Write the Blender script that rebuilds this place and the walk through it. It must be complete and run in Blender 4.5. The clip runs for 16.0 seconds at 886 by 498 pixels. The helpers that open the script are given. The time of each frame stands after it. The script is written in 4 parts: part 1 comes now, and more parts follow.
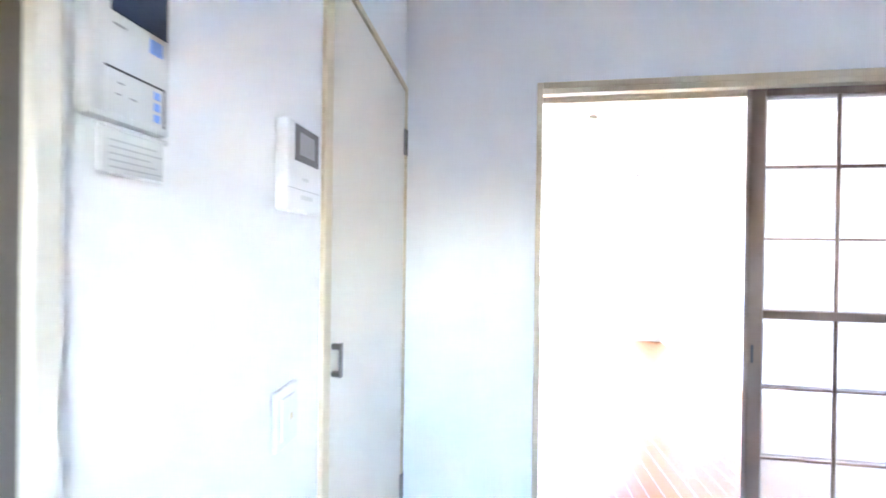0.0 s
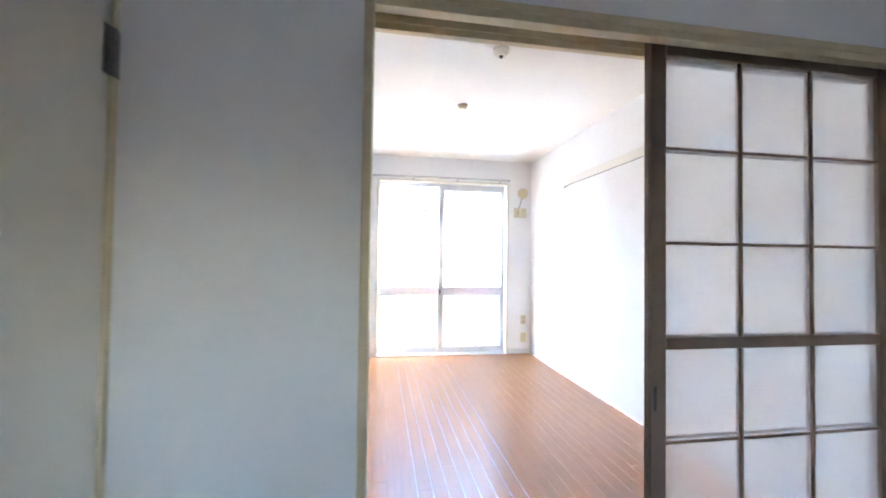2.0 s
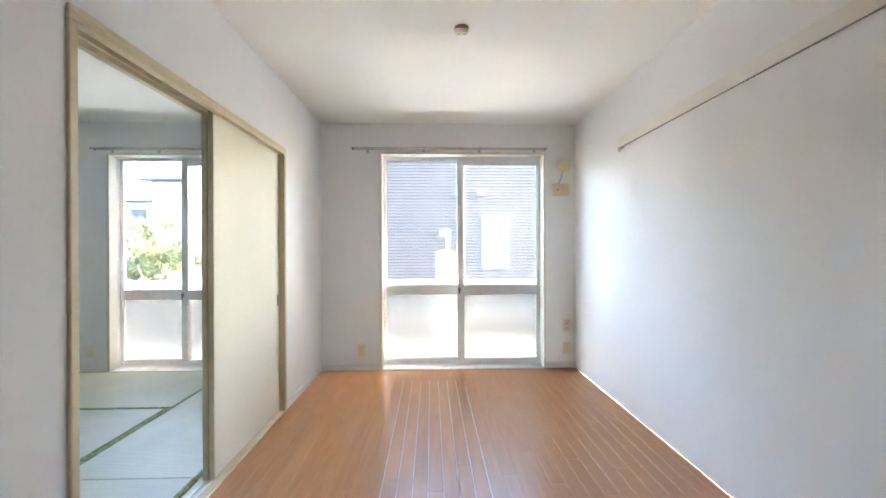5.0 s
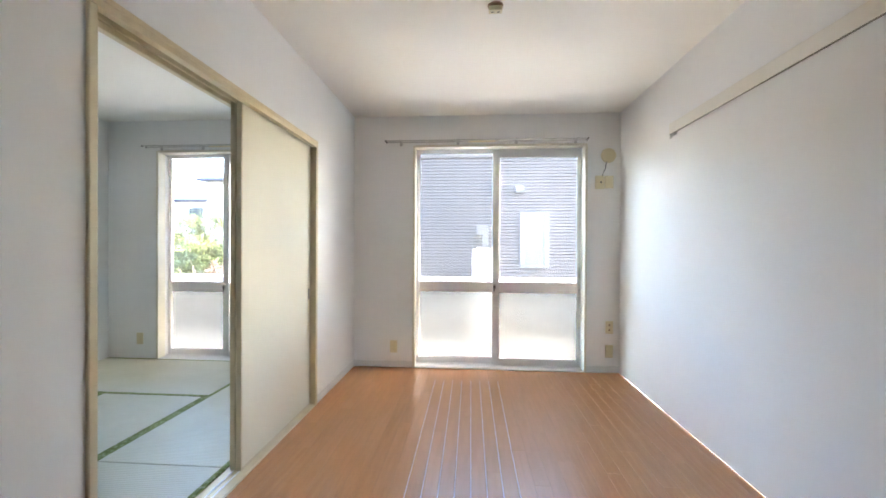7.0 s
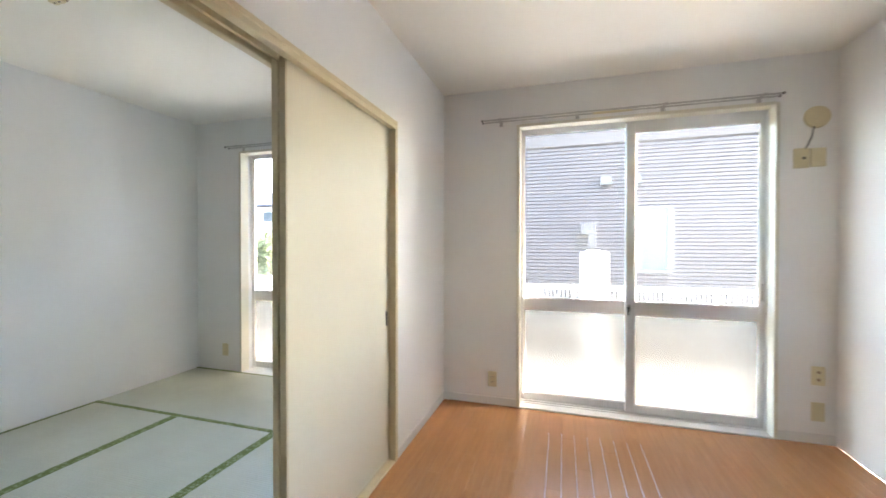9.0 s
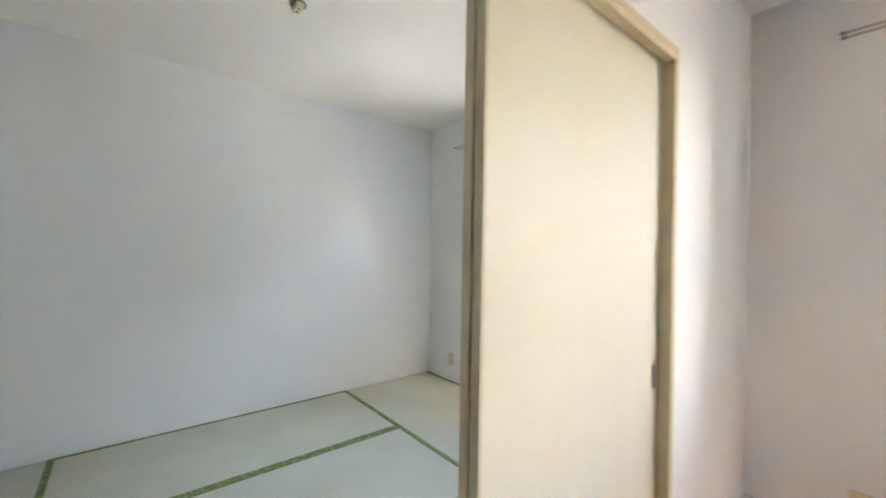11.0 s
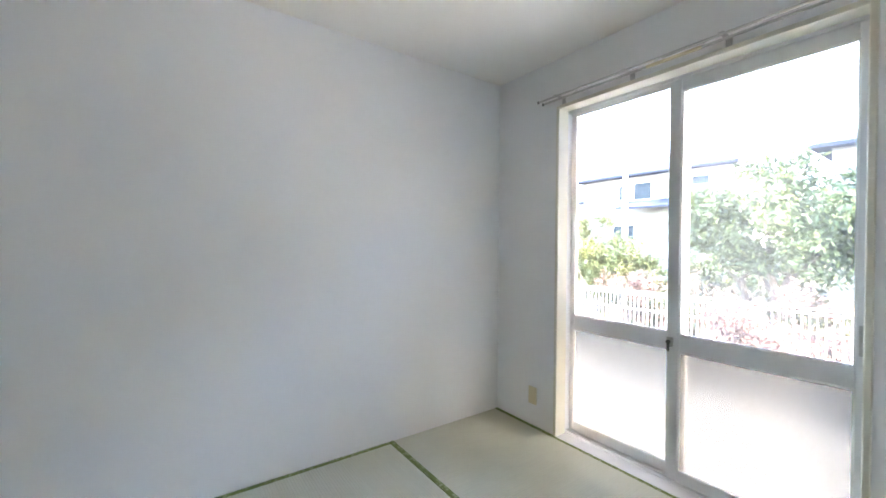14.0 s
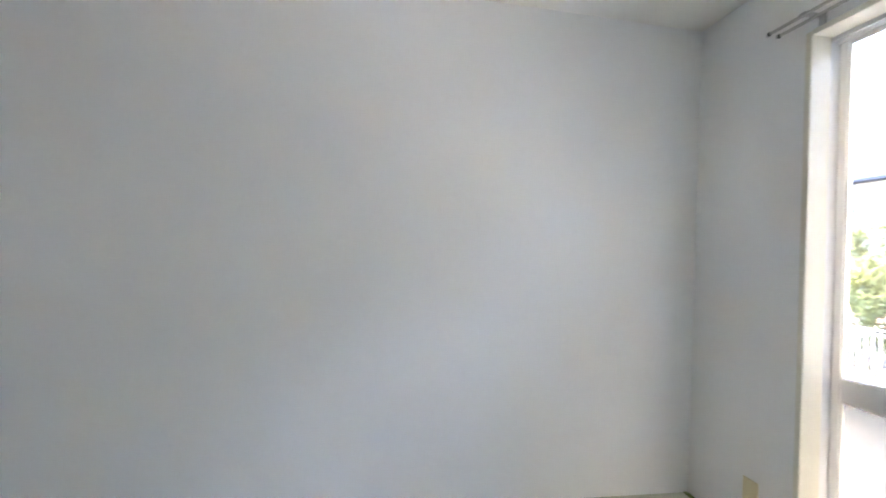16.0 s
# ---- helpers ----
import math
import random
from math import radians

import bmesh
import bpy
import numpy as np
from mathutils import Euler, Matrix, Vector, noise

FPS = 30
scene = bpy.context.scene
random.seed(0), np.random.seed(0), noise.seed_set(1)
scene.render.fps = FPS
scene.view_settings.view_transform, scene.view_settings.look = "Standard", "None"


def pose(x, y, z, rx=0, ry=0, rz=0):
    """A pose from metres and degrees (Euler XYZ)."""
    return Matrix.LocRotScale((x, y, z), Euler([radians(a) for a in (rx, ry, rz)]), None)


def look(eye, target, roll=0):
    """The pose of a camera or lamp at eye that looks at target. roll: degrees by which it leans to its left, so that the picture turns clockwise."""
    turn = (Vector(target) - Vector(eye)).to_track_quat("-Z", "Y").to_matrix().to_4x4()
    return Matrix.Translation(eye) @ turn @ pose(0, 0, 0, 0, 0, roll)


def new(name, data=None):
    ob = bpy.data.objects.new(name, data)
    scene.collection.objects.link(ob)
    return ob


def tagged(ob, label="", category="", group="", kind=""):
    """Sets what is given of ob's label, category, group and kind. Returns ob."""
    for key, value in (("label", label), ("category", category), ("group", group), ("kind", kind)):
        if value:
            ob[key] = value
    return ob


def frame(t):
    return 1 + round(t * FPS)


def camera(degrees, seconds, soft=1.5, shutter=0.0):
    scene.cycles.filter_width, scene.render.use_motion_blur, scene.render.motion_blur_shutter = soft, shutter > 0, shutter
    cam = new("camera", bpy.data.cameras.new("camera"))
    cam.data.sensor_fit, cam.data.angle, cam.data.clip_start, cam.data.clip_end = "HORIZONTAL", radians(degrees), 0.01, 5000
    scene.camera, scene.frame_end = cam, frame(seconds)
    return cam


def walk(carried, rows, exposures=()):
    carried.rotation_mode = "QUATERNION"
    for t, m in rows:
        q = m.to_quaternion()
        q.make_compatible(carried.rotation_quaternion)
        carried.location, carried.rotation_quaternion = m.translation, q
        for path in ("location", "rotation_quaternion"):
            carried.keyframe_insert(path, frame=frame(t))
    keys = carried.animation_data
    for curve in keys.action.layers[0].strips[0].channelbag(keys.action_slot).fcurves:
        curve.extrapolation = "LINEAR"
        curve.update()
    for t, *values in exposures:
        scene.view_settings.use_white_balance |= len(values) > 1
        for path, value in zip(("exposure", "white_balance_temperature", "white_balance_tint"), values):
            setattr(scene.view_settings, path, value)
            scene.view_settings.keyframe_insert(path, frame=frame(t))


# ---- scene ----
cam = camera(97.4, 16.0, soft=1.7, shutter=0.4)

# the walk: seconds, eye, target, lean
PATH = [
    (0, (-0.078, -0.159, 1.225), (-0.358, 1.821, 1.218), 0.8),
    (0.5, (-0.074, -0.024, 1.216), (-0.111, 1.976, 1.249), 1.0),
    (1, (-0.069, 0.14, 1.218), (0.078, 2.134, 1.206), 0.3),
    (1.5, (0.014, 0.364, 1.217), (0.216, 2.354, 1.238), -0.2),
    (2, (0.144, 0.578, 1.223), (0.464, 2.551, 1.27), 0.8),
    (2.5, (0.233, 0.763, 1.214), (0.681, 2.712, 1.223), 0.2),
    (3, (0.32, 0.965, 1.226), (0.801, 2.906, 1.245), -0.3),
    (3.5, (0.46, 1.14, 1.233), (0.874, 3.097, 1.26), -0.9),
    (4, (0.559, 1.287, 1.245), (0.798, 3.272, 1.249), -0.3),
    (6.5, (0.654, 1.584, 1.203), (0.6, 3.583, 1.197), -0.2),
    (7, (0.674, 1.603, 1.2), (0.532, 3.598, 1.19), 0.3),
    (7.5, (0.676, 1.698, 1.241), (0.477, 3.688, 1.187), -0.2),
    (8, (0.622, 1.919, 1.248), (0.338, 3.898, 1.24), -0.6),
    (10.5, (0.155, 2.869, 1.306), (-1.124, 4.406, 1.248), 0.7),
    (11, (0.047, 2.983, 1.275), (-1.494, 4.257, 1.278), 1.0),
    (11.5, (-0.107, 3.083, 1.285), (-1.826, 4.104, 1.252), 0.6),
    (12, (-0.295, 3.149, 1.276), (-2.008, 4.182, 1.274), 0.2),
    (12.5, (-0.516, 3.127, 1.265), (-2.183, 4.233, 1.237), -0.4),
    (13, (-0.699, 3.195, 1.272), (-2.358, 4.311, 1.278), 0.2),
    (13.5, (-0.802, 3.278, 1.272), (-2.457, 4.402, 1.286), 0.3),
    (14, (-0.937, 3.345, 1.27), (-2.564, 4.507, 1.251), 0.5),
    (14.5, (-1.107, 3.408, 1.286), (-2.766, 4.524, 1.308), 0.3),
    (15, (-1.217, 3.472, 1.295), (-2.943, 4.482, 1.32), -0.7),
    (15.5, (-1.288, 3.621, 1.278), (-3.167, 4.305, 1.345), 1.3),
    (16, (-1.27, 3.774, 1.231), (-3.246, 4.084, 1.258), 2.4),
]
walk(cam, [(t, look(eye, target, roll)) for t, eye, target, roll in PATH], [
    (0.0, 9.38, 6100, 20), (0.5, 8.8, 5980, 19), (1.0, 8.4, 6050, 22), (1.5, 8.0, 6200, 19), (2.0, 7.65, 6450, 17), (2.5, 7.35, 6600, 14), (3.0, 7.1, 6700, 12),
    (3.5, 7.1, 6850, 12), (4.0, 6.95, 6950, 12), (6.5, 6.45, 7200, 13), (7.5, 6.46, 7350, 13), (8.0, 6.5, 7450, 12), (10.5, 6.4, 7700, 15), (11.0, 6.63, 7500, 14), (12.0, 6.75, 7200, 16), (13.0, 6.7, 7150, 17), (14.0, 6.52, 7150, 17), (15.0, 6.58, 7250, 18), (15.5, 6.5, 7300, 18), (16.0, 6.6, 7300, 18),
])

# ---- light ----
SUN_WAY = Vector((0.86, 0.03, 0.51)).normalized()   # towards the sun
world = bpy.data.worlds.new("sky")
scene.world = world
world.use_nodes = True
sky = world.node_tree.nodes.new("ShaderNodeTexSky")
sky.sky_type = "NISHITA"
sky.sun_disc = False
sky.sun_elevation = math.asin(SUN_WAY.z)
sky.sun_rotation = math.atan2(SUN_WAY.x, SUN_WAY.y)
sky.air_density, sky.dust_density, sky.ozone_density = 1.0, 2.0, 1.0
world.node_tree.links.new(sky.outputs[0], world.node_tree.nodes["Background"].inputs[0])
world.node_tree.nodes["Background"].inputs[1].default_value = 0.15
sun = new("sun", bpy.data.lights.new("sun", "SUN"))
sun.matrix_world = look(SUN_WAY * 30, (0, 0, 0))
sun.data.energy, sun.data.angle, sun.data.color = 2.0, radians(0.5), (1.0, 0.965, 0.91)

# ---- the plan, in metres ----
L, R, F, K, C = -0.493, 2.10, 5.44, 1.80, 2.495     # living room: west, east, window wall, kitchen wall, ceiling
TW, TE, TZ = -3.13, -0.615, 0.02                   # tatami room: west, east, floor
KN, KX, KE, KS = 1.68, -0.53, 3.0, -2.4            # kitchen: north, west, east, south
GZ = -0.45                                         # ground outside


# ---- materials ----
def node(nt, kind, **values):
    n = nt.nodes.new(kind)
    for key, v in values.items():
        n.inputs[key.replace("_", " ")].default_value = v
    return n


def base(name, rough=0.6, metal=0.0, spec=0.5):
    m = bpy.data.materials.new(name)
    m.use_nodes = True
    b = m.node_tree.nodes["Principled BSDF"]
    b.inputs["Roughness"].default_value = rough
    b.inputs["Metallic"].default_value = metal
    b.inputs["Specular IOR Level"].default_value = spec
    return m, m.node_tree, b


def varied(name, a, b2, scale=6.0, fine=180.0, bump=0.1, rough=0.6, metal=0.0, dist=0.002, stretch=(1, 1, 1), rnd=0.0, spec=0.5):
    """A surface whose colour drifts from a to b2 over large patches and fine grain, with fine relief."""
    m, nt, p = base(name, rough, metal, spec)
    co = nt.nodes.new("ShaderNodeTexCoord")
    mp = node(nt, "ShaderNodeMapping", Scale=stretch)
    nt.links.new(co.outputs["Object"], mp.inputs["Vector"])
    if rnd:
        own = nt.nodes.new("ShaderNodeObjectInfo")
        shift = nt.nodes.new("ShaderNodeVectorMath")
        shift.operation = "MULTIPLY_ADD"
        shift.inputs[1].default_value = (31.0, 17.0, 53.0)
        nt.links.new(own.outputs["Random"], shift.inputs[0])
        nt.links.new(mp.outputs[0], shift.inputs[2])
        mp = shift
    big = node(nt, "ShaderNodeTexNoise", Scale=scale, Detail=4.0)
    small = node(nt, "ShaderNodeTexNoise", Scale=fine, Detail=3.0)
    for n in (big, small):
        nt.links.new(mp.outputs[0], n.inputs["Vector"])
    mix = nt.nodes.new("ShaderNodeMath")
    mix.operation = "MULTIPLY_ADD"
    mix.inputs[1].default_value = 0.35
    nt.links.new(small.outputs["Fac"], mix.inputs[0])
    half = nt.nodes.new("ShaderNodeMath")
    half.operation = "MULTIPLY"
    half.inputs[1].default_value = 0.65
    nt.links.new(big.outputs["Fac"], half.inputs[0])
    nt.links.new(half.outputs[0], mix.inputs[2])
    ramp = nt.nodes.new("ShaderNodeValToRGB")
    ramp.color_ramp.elements[0].position, ramp.color_ramp.elements[1].position = 0.3, 0.7
    ramp.color_ramp.elements[0].color, ramp.color_ramp.elements[1].color = (*a, 1), (*b2, 1)
    nt.links.new(mix.outputs[0], ramp.inputs[0])
    out = ramp.outputs[0]
    if rnd:
        info = nt.nodes.new("ShaderNodeObjectInfo")
        rng = node(nt, "ShaderNodeMapRange", To_Min=1 - rnd, To_Max=1 + rnd)
        nt.links.new(info.outputs["Random"], rng.inputs["Value"])
        hsv = nt.nodes.new("ShaderNodeHueSaturation")
        nt.links.new(out, hsv.inputs["Color"])
        nt.links.new(rng.outputs[0], hsv.inputs["Value"])
        out = hsv.outputs[0]
    nt.links.new(out, p.inputs["Base Color"])
    if bump:
        bu = node(nt, "ShaderNodeBump", Strength=bump, Distance=dist)
        nt.links.new(small.outputs["Fac"], bu.inputs["Height"])
        nt.links.new(bu.outputs[0], p.inputs["Normal"])
    return m


def tatami_weave():
    """Rush matting: fine ribs across the mat, stalks of slightly different colour."""
    m, nt, p = base("rush_weave", 0.42, 0, 0.55)
    co = nt.nodes.new("ShaderNodeTexCoord")
    sep = nt.nodes.new("ShaderNodeSeparateXYZ")
    nt.links.new(co.outputs["Object"], sep.inputs[0])
    wave = nt.nodes.new("ShaderNodeMath")
    wave.operation = "MULTIPLY"
    wave.inputs[1].default_value = 2 * math.pi / 0.0145
    nt.links.new(sep.outputs["Y"], wave.inputs[0])
    si = nt.nodes.new("ShaderNodeMath")
    si.operation = "SINE"
    nt.links.new(wave.outputs[0], si.inputs[0])
    mp = node(nt, "ShaderNodeMapping", Scale=(4.0, 420.0, 4.0))
    nt.links.new(co.outputs["Object"], mp.inputs["Vector"])
    stalk = node(nt, "ShaderNodeTexNoise", Scale=1.0, Detail=3.0)
    nt.links.new(mp.outputs[0], stalk.inputs["Vector"])
    patch = node(nt, "ShaderNodeTexNoise", Scale=2.5, Detail=3.0)
    nt.links.new(co.outputs["Object"], patch.inputs["Vector"])
    add = nt.nodes.new("ShaderNodeMath")
    add.operation = "MULTIPLY_ADD"
    add.inputs[1].default_value = 0.5
    nt.links.new(stalk.outputs["Fac"], add.inputs[0])
    half = nt.nodes.new("ShaderNodeMath")
    half.operation = "MULTIPLY"
    half.inputs[1].default_value = 0.5
    nt.links.new(patch.outputs["Fac"], half.inputs[0])
    nt.links.new(half.outputs[0], add.inputs[2])
    ramp = nt.nodes.new("ShaderNodeValToRGB")
    ramp.color_ramp.elements[0].position, ramp.color_ramp.elements[1].position = 0.35, 0.68
    ramp.color_ramp.elements[0].color, ramp.color_ramp.elements[1].color = (0.47, 0.46, 0.345, 1), (0.58, 0.565, 0.445, 1)
    nt.links.new(add.outputs[0], ramp.inputs[0])
    nt.links.new(ramp.outputs[0], p.inputs["Base Color"])
    bu = node(nt, "ShaderNodeBump", Strength=0.45, Distance=0.0012)
    nt.links.new(si.outputs[0], bu.inputs["Height"])
    nt.links.new(bu.outputs[0], p.inputs["Normal"])
    return m


def brocade():
    """Green edging cloth with a small lighter woven figure."""
    m, nt, p = base("edging_cloth", 0.75, 0, 0.2)
    co = nt.nodes.new("ShaderNodeTexCoord")
    vor = node(nt, "ShaderNodeTexVoronoi", Scale=42.0, Randomness=0.45)
    nt.links.new(co.outputs["Object"], vor.inputs["Vector"])
    ramp = nt.nodes.new("ShaderNodeValToRGB")
    ramp.color_ramp.elements[0].position, ramp.color_ramp.elements[1].position = 0.35, 0.5
    ramp.color_ramp.elements[0].color, ramp.color_ramp.elements[1].color = (0.31, 0.35, 0.185, 1), (0.16, 0.195, 0.055, 1)
    nt.links.new(vor.outputs["Distance"], ramp.inputs[0])
    nt.links.new(ramp.outputs[0], p.inputs["Base Color"])
    return m


def pane_glass(name, dust):
    """Window glass: clear, with a Fresnel gloss and a thin film of dust that catches the sun."""
    m, nt, p = base(name)
    nt.nodes.remove(p)
    out = nt.nodes["Material Output"]
    clear = node(nt, "ShaderNodeBsdfTransparent", Color=(0.69, 0.71, 0.72, 1))
    gloss = node(nt, "ShaderNodeBsdfGlossy", Roughness=0.02)
    fr = node(nt, "ShaderNodeFresnel", IOR=1.3)
    mix = nt.nodes.new("ShaderNodeMixShader")
    nt.links.new(fr.outputs[0], mix.inputs[0])
    nt.links.new(clear.outputs[0], mix.inputs[1])
    nt.links.new(gloss.outputs[0], mix.inputs[2])
    film = node(nt, "ShaderNodeBsdfTranslucent", Color=(0.9, 0.9, 0.92, 1))
    co = nt.nodes.new("ShaderNodeTexCoord")
    no = node(nt, "ShaderNodeTexNoise", Scale=2.2, Detail=5.0)
    nt.links.new(co.outputs["Object"], no.inputs["Vector"])
    rng = node(nt, "ShaderNodeMapRange", From_Min=0.3, From_Max=0.7, To_Min=dust * 0.6, To_Max=dust * 1.4)
    nt.links.new(no.outputs["Fac"], rng.inputs["Value"])
    mix2 = nt.nodes.new("ShaderNodeMixShader")
    nt.links.new(rng.outputs[0], mix2.inputs[0])
    nt.links.new(mix.outputs[0], mix2.inputs[1])
    nt.links.new(film.outputs[0], mix2.inputs[2])
    nt.links.new(mix2.outputs[0], out.inputs[0])
    return m


def frosted(name, rough, tint, ripple, wavy, veil):
    """Obscure glass: rough transmission through a rippled face, partly scattered by the etched surface."""
    m, nt, p = base(name, rough)
    p.inputs["Base Color"].default_value = (*tint, 1)
    p.inputs["Transmission Weight"].default_value = 1.0
    p.inputs["IOR"].default_value = 1.25
    co = nt.nodes.new("ShaderNodeTexCoord")
    mp = node(nt, "ShaderNodeMapping", Scale=ripple)
    nt.links.new(co.outputs["Object"], mp.inputs["Vector"])
    no = node(nt, "ShaderNodeTexNoise", Scale=1.0, Detail=2.0, Distortion=0.6)
    nt.links.new(mp.outputs[0], no.inputs["Vector"])
    bu = node(nt, "ShaderNodeBump", Strength=wavy, Distance=0.004)
    nt.links.new(no.outputs["Fac"], bu.inputs["Height"])
    nt.links.new(bu.outputs[0], p.inputs["Normal"])
    film = node(nt, "ShaderNodeBsdfTranslucent", Color=(*tint, 1))
    nt.links.new(bu.outputs[0], film.inputs["Normal"])
    mix = node(nt, "ShaderNodeMixShader", Fac=veil)
    nt.links.new(p.outputs[0], mix.inputs[1])
    nt.links.new(film.outputs[0], mix.inputs[2])
    nt.links.new(mix.outputs[0], nt.nodes["Material Output"].inputs[0])
    return m


WALLPAPER = varied("wallpaper_white", (0.855, 0.85, 0.84), (0.89, 0.885, 0.875), 1.6, 320, 0.22, 0.75, spec=0.25)
CEILPAPER = varied("ceiling_paper", (0.865, 0.84, 0.785), (0.89, 0.865, 0.815), 1.3, 260, 0.2, 0.8, spec=0.2)
WOODFLOOR = varied("floor_wood", (0.44, 0.20, 0.082), (0.53, 0.255, 0.108), 3.0, 26, 0.03, 0.27, stretch=(14, 1.2, 6), rnd=0.035)
SUBFLOOR = varied("subfloor", (0.20, 0.08, 0.035), (0.25, 0.10, 0.05), 5, 90, 0.1, 0.6)
VINYL = varied("pale_vinyl", (0.52, 0.47, 0.40), (0.60, 0.55, 0.47), 2.5, 60, 0.05, 0.4)
SEAM = varied("varnished_seam", (0.44, 0.215, 0.095), (0.52, 0.26, 0.115), 3.0, 26, 0.0, 0.05, stretch=(14, 1.2, 6), spec=1.0)
# pale colour stands for window light glinting in the mid-room seams
GLINTSEAM = varied("pale_glint_seam", (0.72, 0.66, 0.59), (0.86, 0.84, 0.81), 2.0, 40, 0.0, 0.12, stretch=(1, 1.5, 1), spec=0.9)
RUSH = tatami_weave()
BROCADE = brocade()
CASING = varied("cream_trim", (0.64, 0.535, 0.345), (0.71, 0.60, 0.405), 4, 70, 0.05, 0.42, stretch=(3, 3, 0.5))
WINCASE = varied("pale_trim", (0.72, 0.68, 0.57), (0.79, 0.75, 0.64), 4, 80, 0.05, 0.4)
RAILPAINT = varied("off_white_trim", (0.80, 0.77, 0.70), (0.84, 0.81, 0.745), 3, 90, 0.05, 0.5)
PAPER = varied("fusuma_paper", (0.755, 0.695, 0.545), (0.795, 0.74, 0.595), 2.2, 300, 0.08, 0.5)
EDGEWOOD = varied("panel_edge", (0.64, 0.555, 0.39), (0.70, 0.615, 0.445), 5, 60, 0.05, 0.5)
DOORPAINT = varied("door_sheet", (0.79, 0.73, 0.62), (0.83, 0.775, 0.67), 2, 140, 0.05, 0.4)
BRONZE = varied("bronze_aluminium", (0.155, 0.10, 0.072), (0.205, 0.14, 0.103), 6, 240, 0.05, 0.40, 0.1)
ALU = varied("silver_aluminium", (0.75, 0.75, 0.755), (0.81, 0.81, 0.815), 7, 260, 0.05, 0.42, 0.15)
STEEL = varied("brushed_steel", (0.42, 0.41, 0.40), (0.55, 0.54, 0.52), 9, 300, 0.05, 0.33, 0.9)
DARKMETAL = varied("dark_metal", (0.06, 0.055, 0.05), (0.10, 0.095, 0.09), 9, 300, 0.05, 0.4, 0.5)
PLASTIC = varied("white_plastic", (0.78, 0.78, 0.77), (0.82, 0.82, 0.81), 12, 300, 0.02, 0.38)
REMOTEPL = varied("grey_white_plastic", (0.62, 0.63, 0.61), (0.67, 0.68, 0.66), 12, 300, 0.02, 0.4)
CREAMPL = varied("cream_plastic", (0.66, 0.58, 0.38), (0.72, 0.64, 0.44), 14, 300, 0.02, 0.4)
BROWNPL = varied("brown_plastic", (0.28, 0.17, 0.10), (0.34, 0.22, 0.14), 20, 300, 0.02, 0.45)
HINGEMETAL = varied("dull_metal", (0.20, 0.175, 0.15), (0.28, 0.25, 0.22), 9, 300, 0.05, 0.4, 0.4)
BLACKPL = varied("black_plastic", (0.03, 0.03, 0.03), (0.05, 0.05, 0.05), 20, 300, 0.02, 0.4)
SCREEN = varied("lcd_screen", (0.045, 0.06, 0.10), (0.06, 0.08, 0.125), 8, 200, 0, 0.12)
SCREENGREY = varied("grey_screen", (0.36, 0.36, 0.36), (0.42, 0.42, 0.42), 8, 200, 0, 0.2)
BEZEL = varied("dark_bezel", (0.06, 0.055, 0.055), (0.09, 0.08, 0.08), 8, 200, 0, 0.3)
BLUEBTN = varied("pale_blue_rubber", (0.22, 0.40, 0.78), (0.27, 0.46, 0.82), 20, 300, 0, 0.5)
PALEINK = varied("faint_print", (0.46, 0.47, 0.46), (0.52, 0.53, 0.52), 30, 300, 0, 0.6)
INK = varied("grey_print", (0.30, 0.31, 0.30), (0.36, 0.37, 0.36), 30, 300, 0, 0.6)
GLASS = pane_glass("window_glass", 0.003)
GLASSDUSTY = pane_glass("dusty_window_glass", 0.006)
GLASSHAZY = pane_glass("hazy_window_glass", 0.011)
FROST = frosted("frosted_window_glass", 0.24, (0.078, 0.079, 0.075), (16.0, 16.0, 60.0), 1.0, 0.3)
FROSTDOOR = frosted("frosted_door_glass", 0.13, (0.97, 0.98, 0.98), (90.0, 90.0, 90.0), 0.15, 0.22)
CONCRETE = varied("concrete", (0.46, 0.45, 0.43), (0.56, 0.55, 0.52), 1.5, 60, 0.3, 0.85)
PAVING = varied("weathered_paving", (0.27, 0.265, 0.255), (0.35, 0.345, 0.33), 1.5, 60, 0.3, 0.85)
SOIL = varied("garden_ground", (0.040, 0.032, 0.024), (0.075, 0.062, 0.045), 0.6, 25, 0.6, 0.95)
# dark taupe puts the unlit hall's shade into the colour
HALLDARK = varied("hall_shade_taupe", (0.078, 0.070, 0.060), (0.105, 0.094, 0.082), 1.5, 200, 0.1, 0.6)
SIDING = varied("grey_siding", (0.0215, 0.0180, 0.0182), (0.0285, 0.0245, 0.0250), 1.0, 60, 0.1, 0.6, rnd=0.05)
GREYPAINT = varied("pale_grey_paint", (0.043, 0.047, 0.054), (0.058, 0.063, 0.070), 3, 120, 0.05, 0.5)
WHITEPAINT = varied("white_paint", (0.74, 0.74, 0.73), (0.80, 0.80, 0.79), 3, 120, 0.05, 0.5)
# colour of the pale patch of light on the neighbour's siding
PATCHGREY = varied("light_patch_grey", (0.030, 0.032, 0.037), (0.040, 0.043, 0.048), 3, 120, 0.05, 0.6)
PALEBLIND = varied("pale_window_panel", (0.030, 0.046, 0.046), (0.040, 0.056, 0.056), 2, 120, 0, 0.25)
HOUSEWALL = varied("house_render", (0.30, 0.305, 0.31), (0.35, 0.355, 0.36), 0.5, 20, 0.1, 0.8)
ROOFTILE = varied("slate_roof", (0.030, 0.038, 0.060), (0.046, 0.055, 0.082), 1.5, 12, 0.3, 0.7, spec=0.06)
DARKGLASS = varied("dark_window", (0.018, 0.028, 0.038), (0.03, 0.042, 0.054), 2, 10, 0, 0.3, spec=0.1)
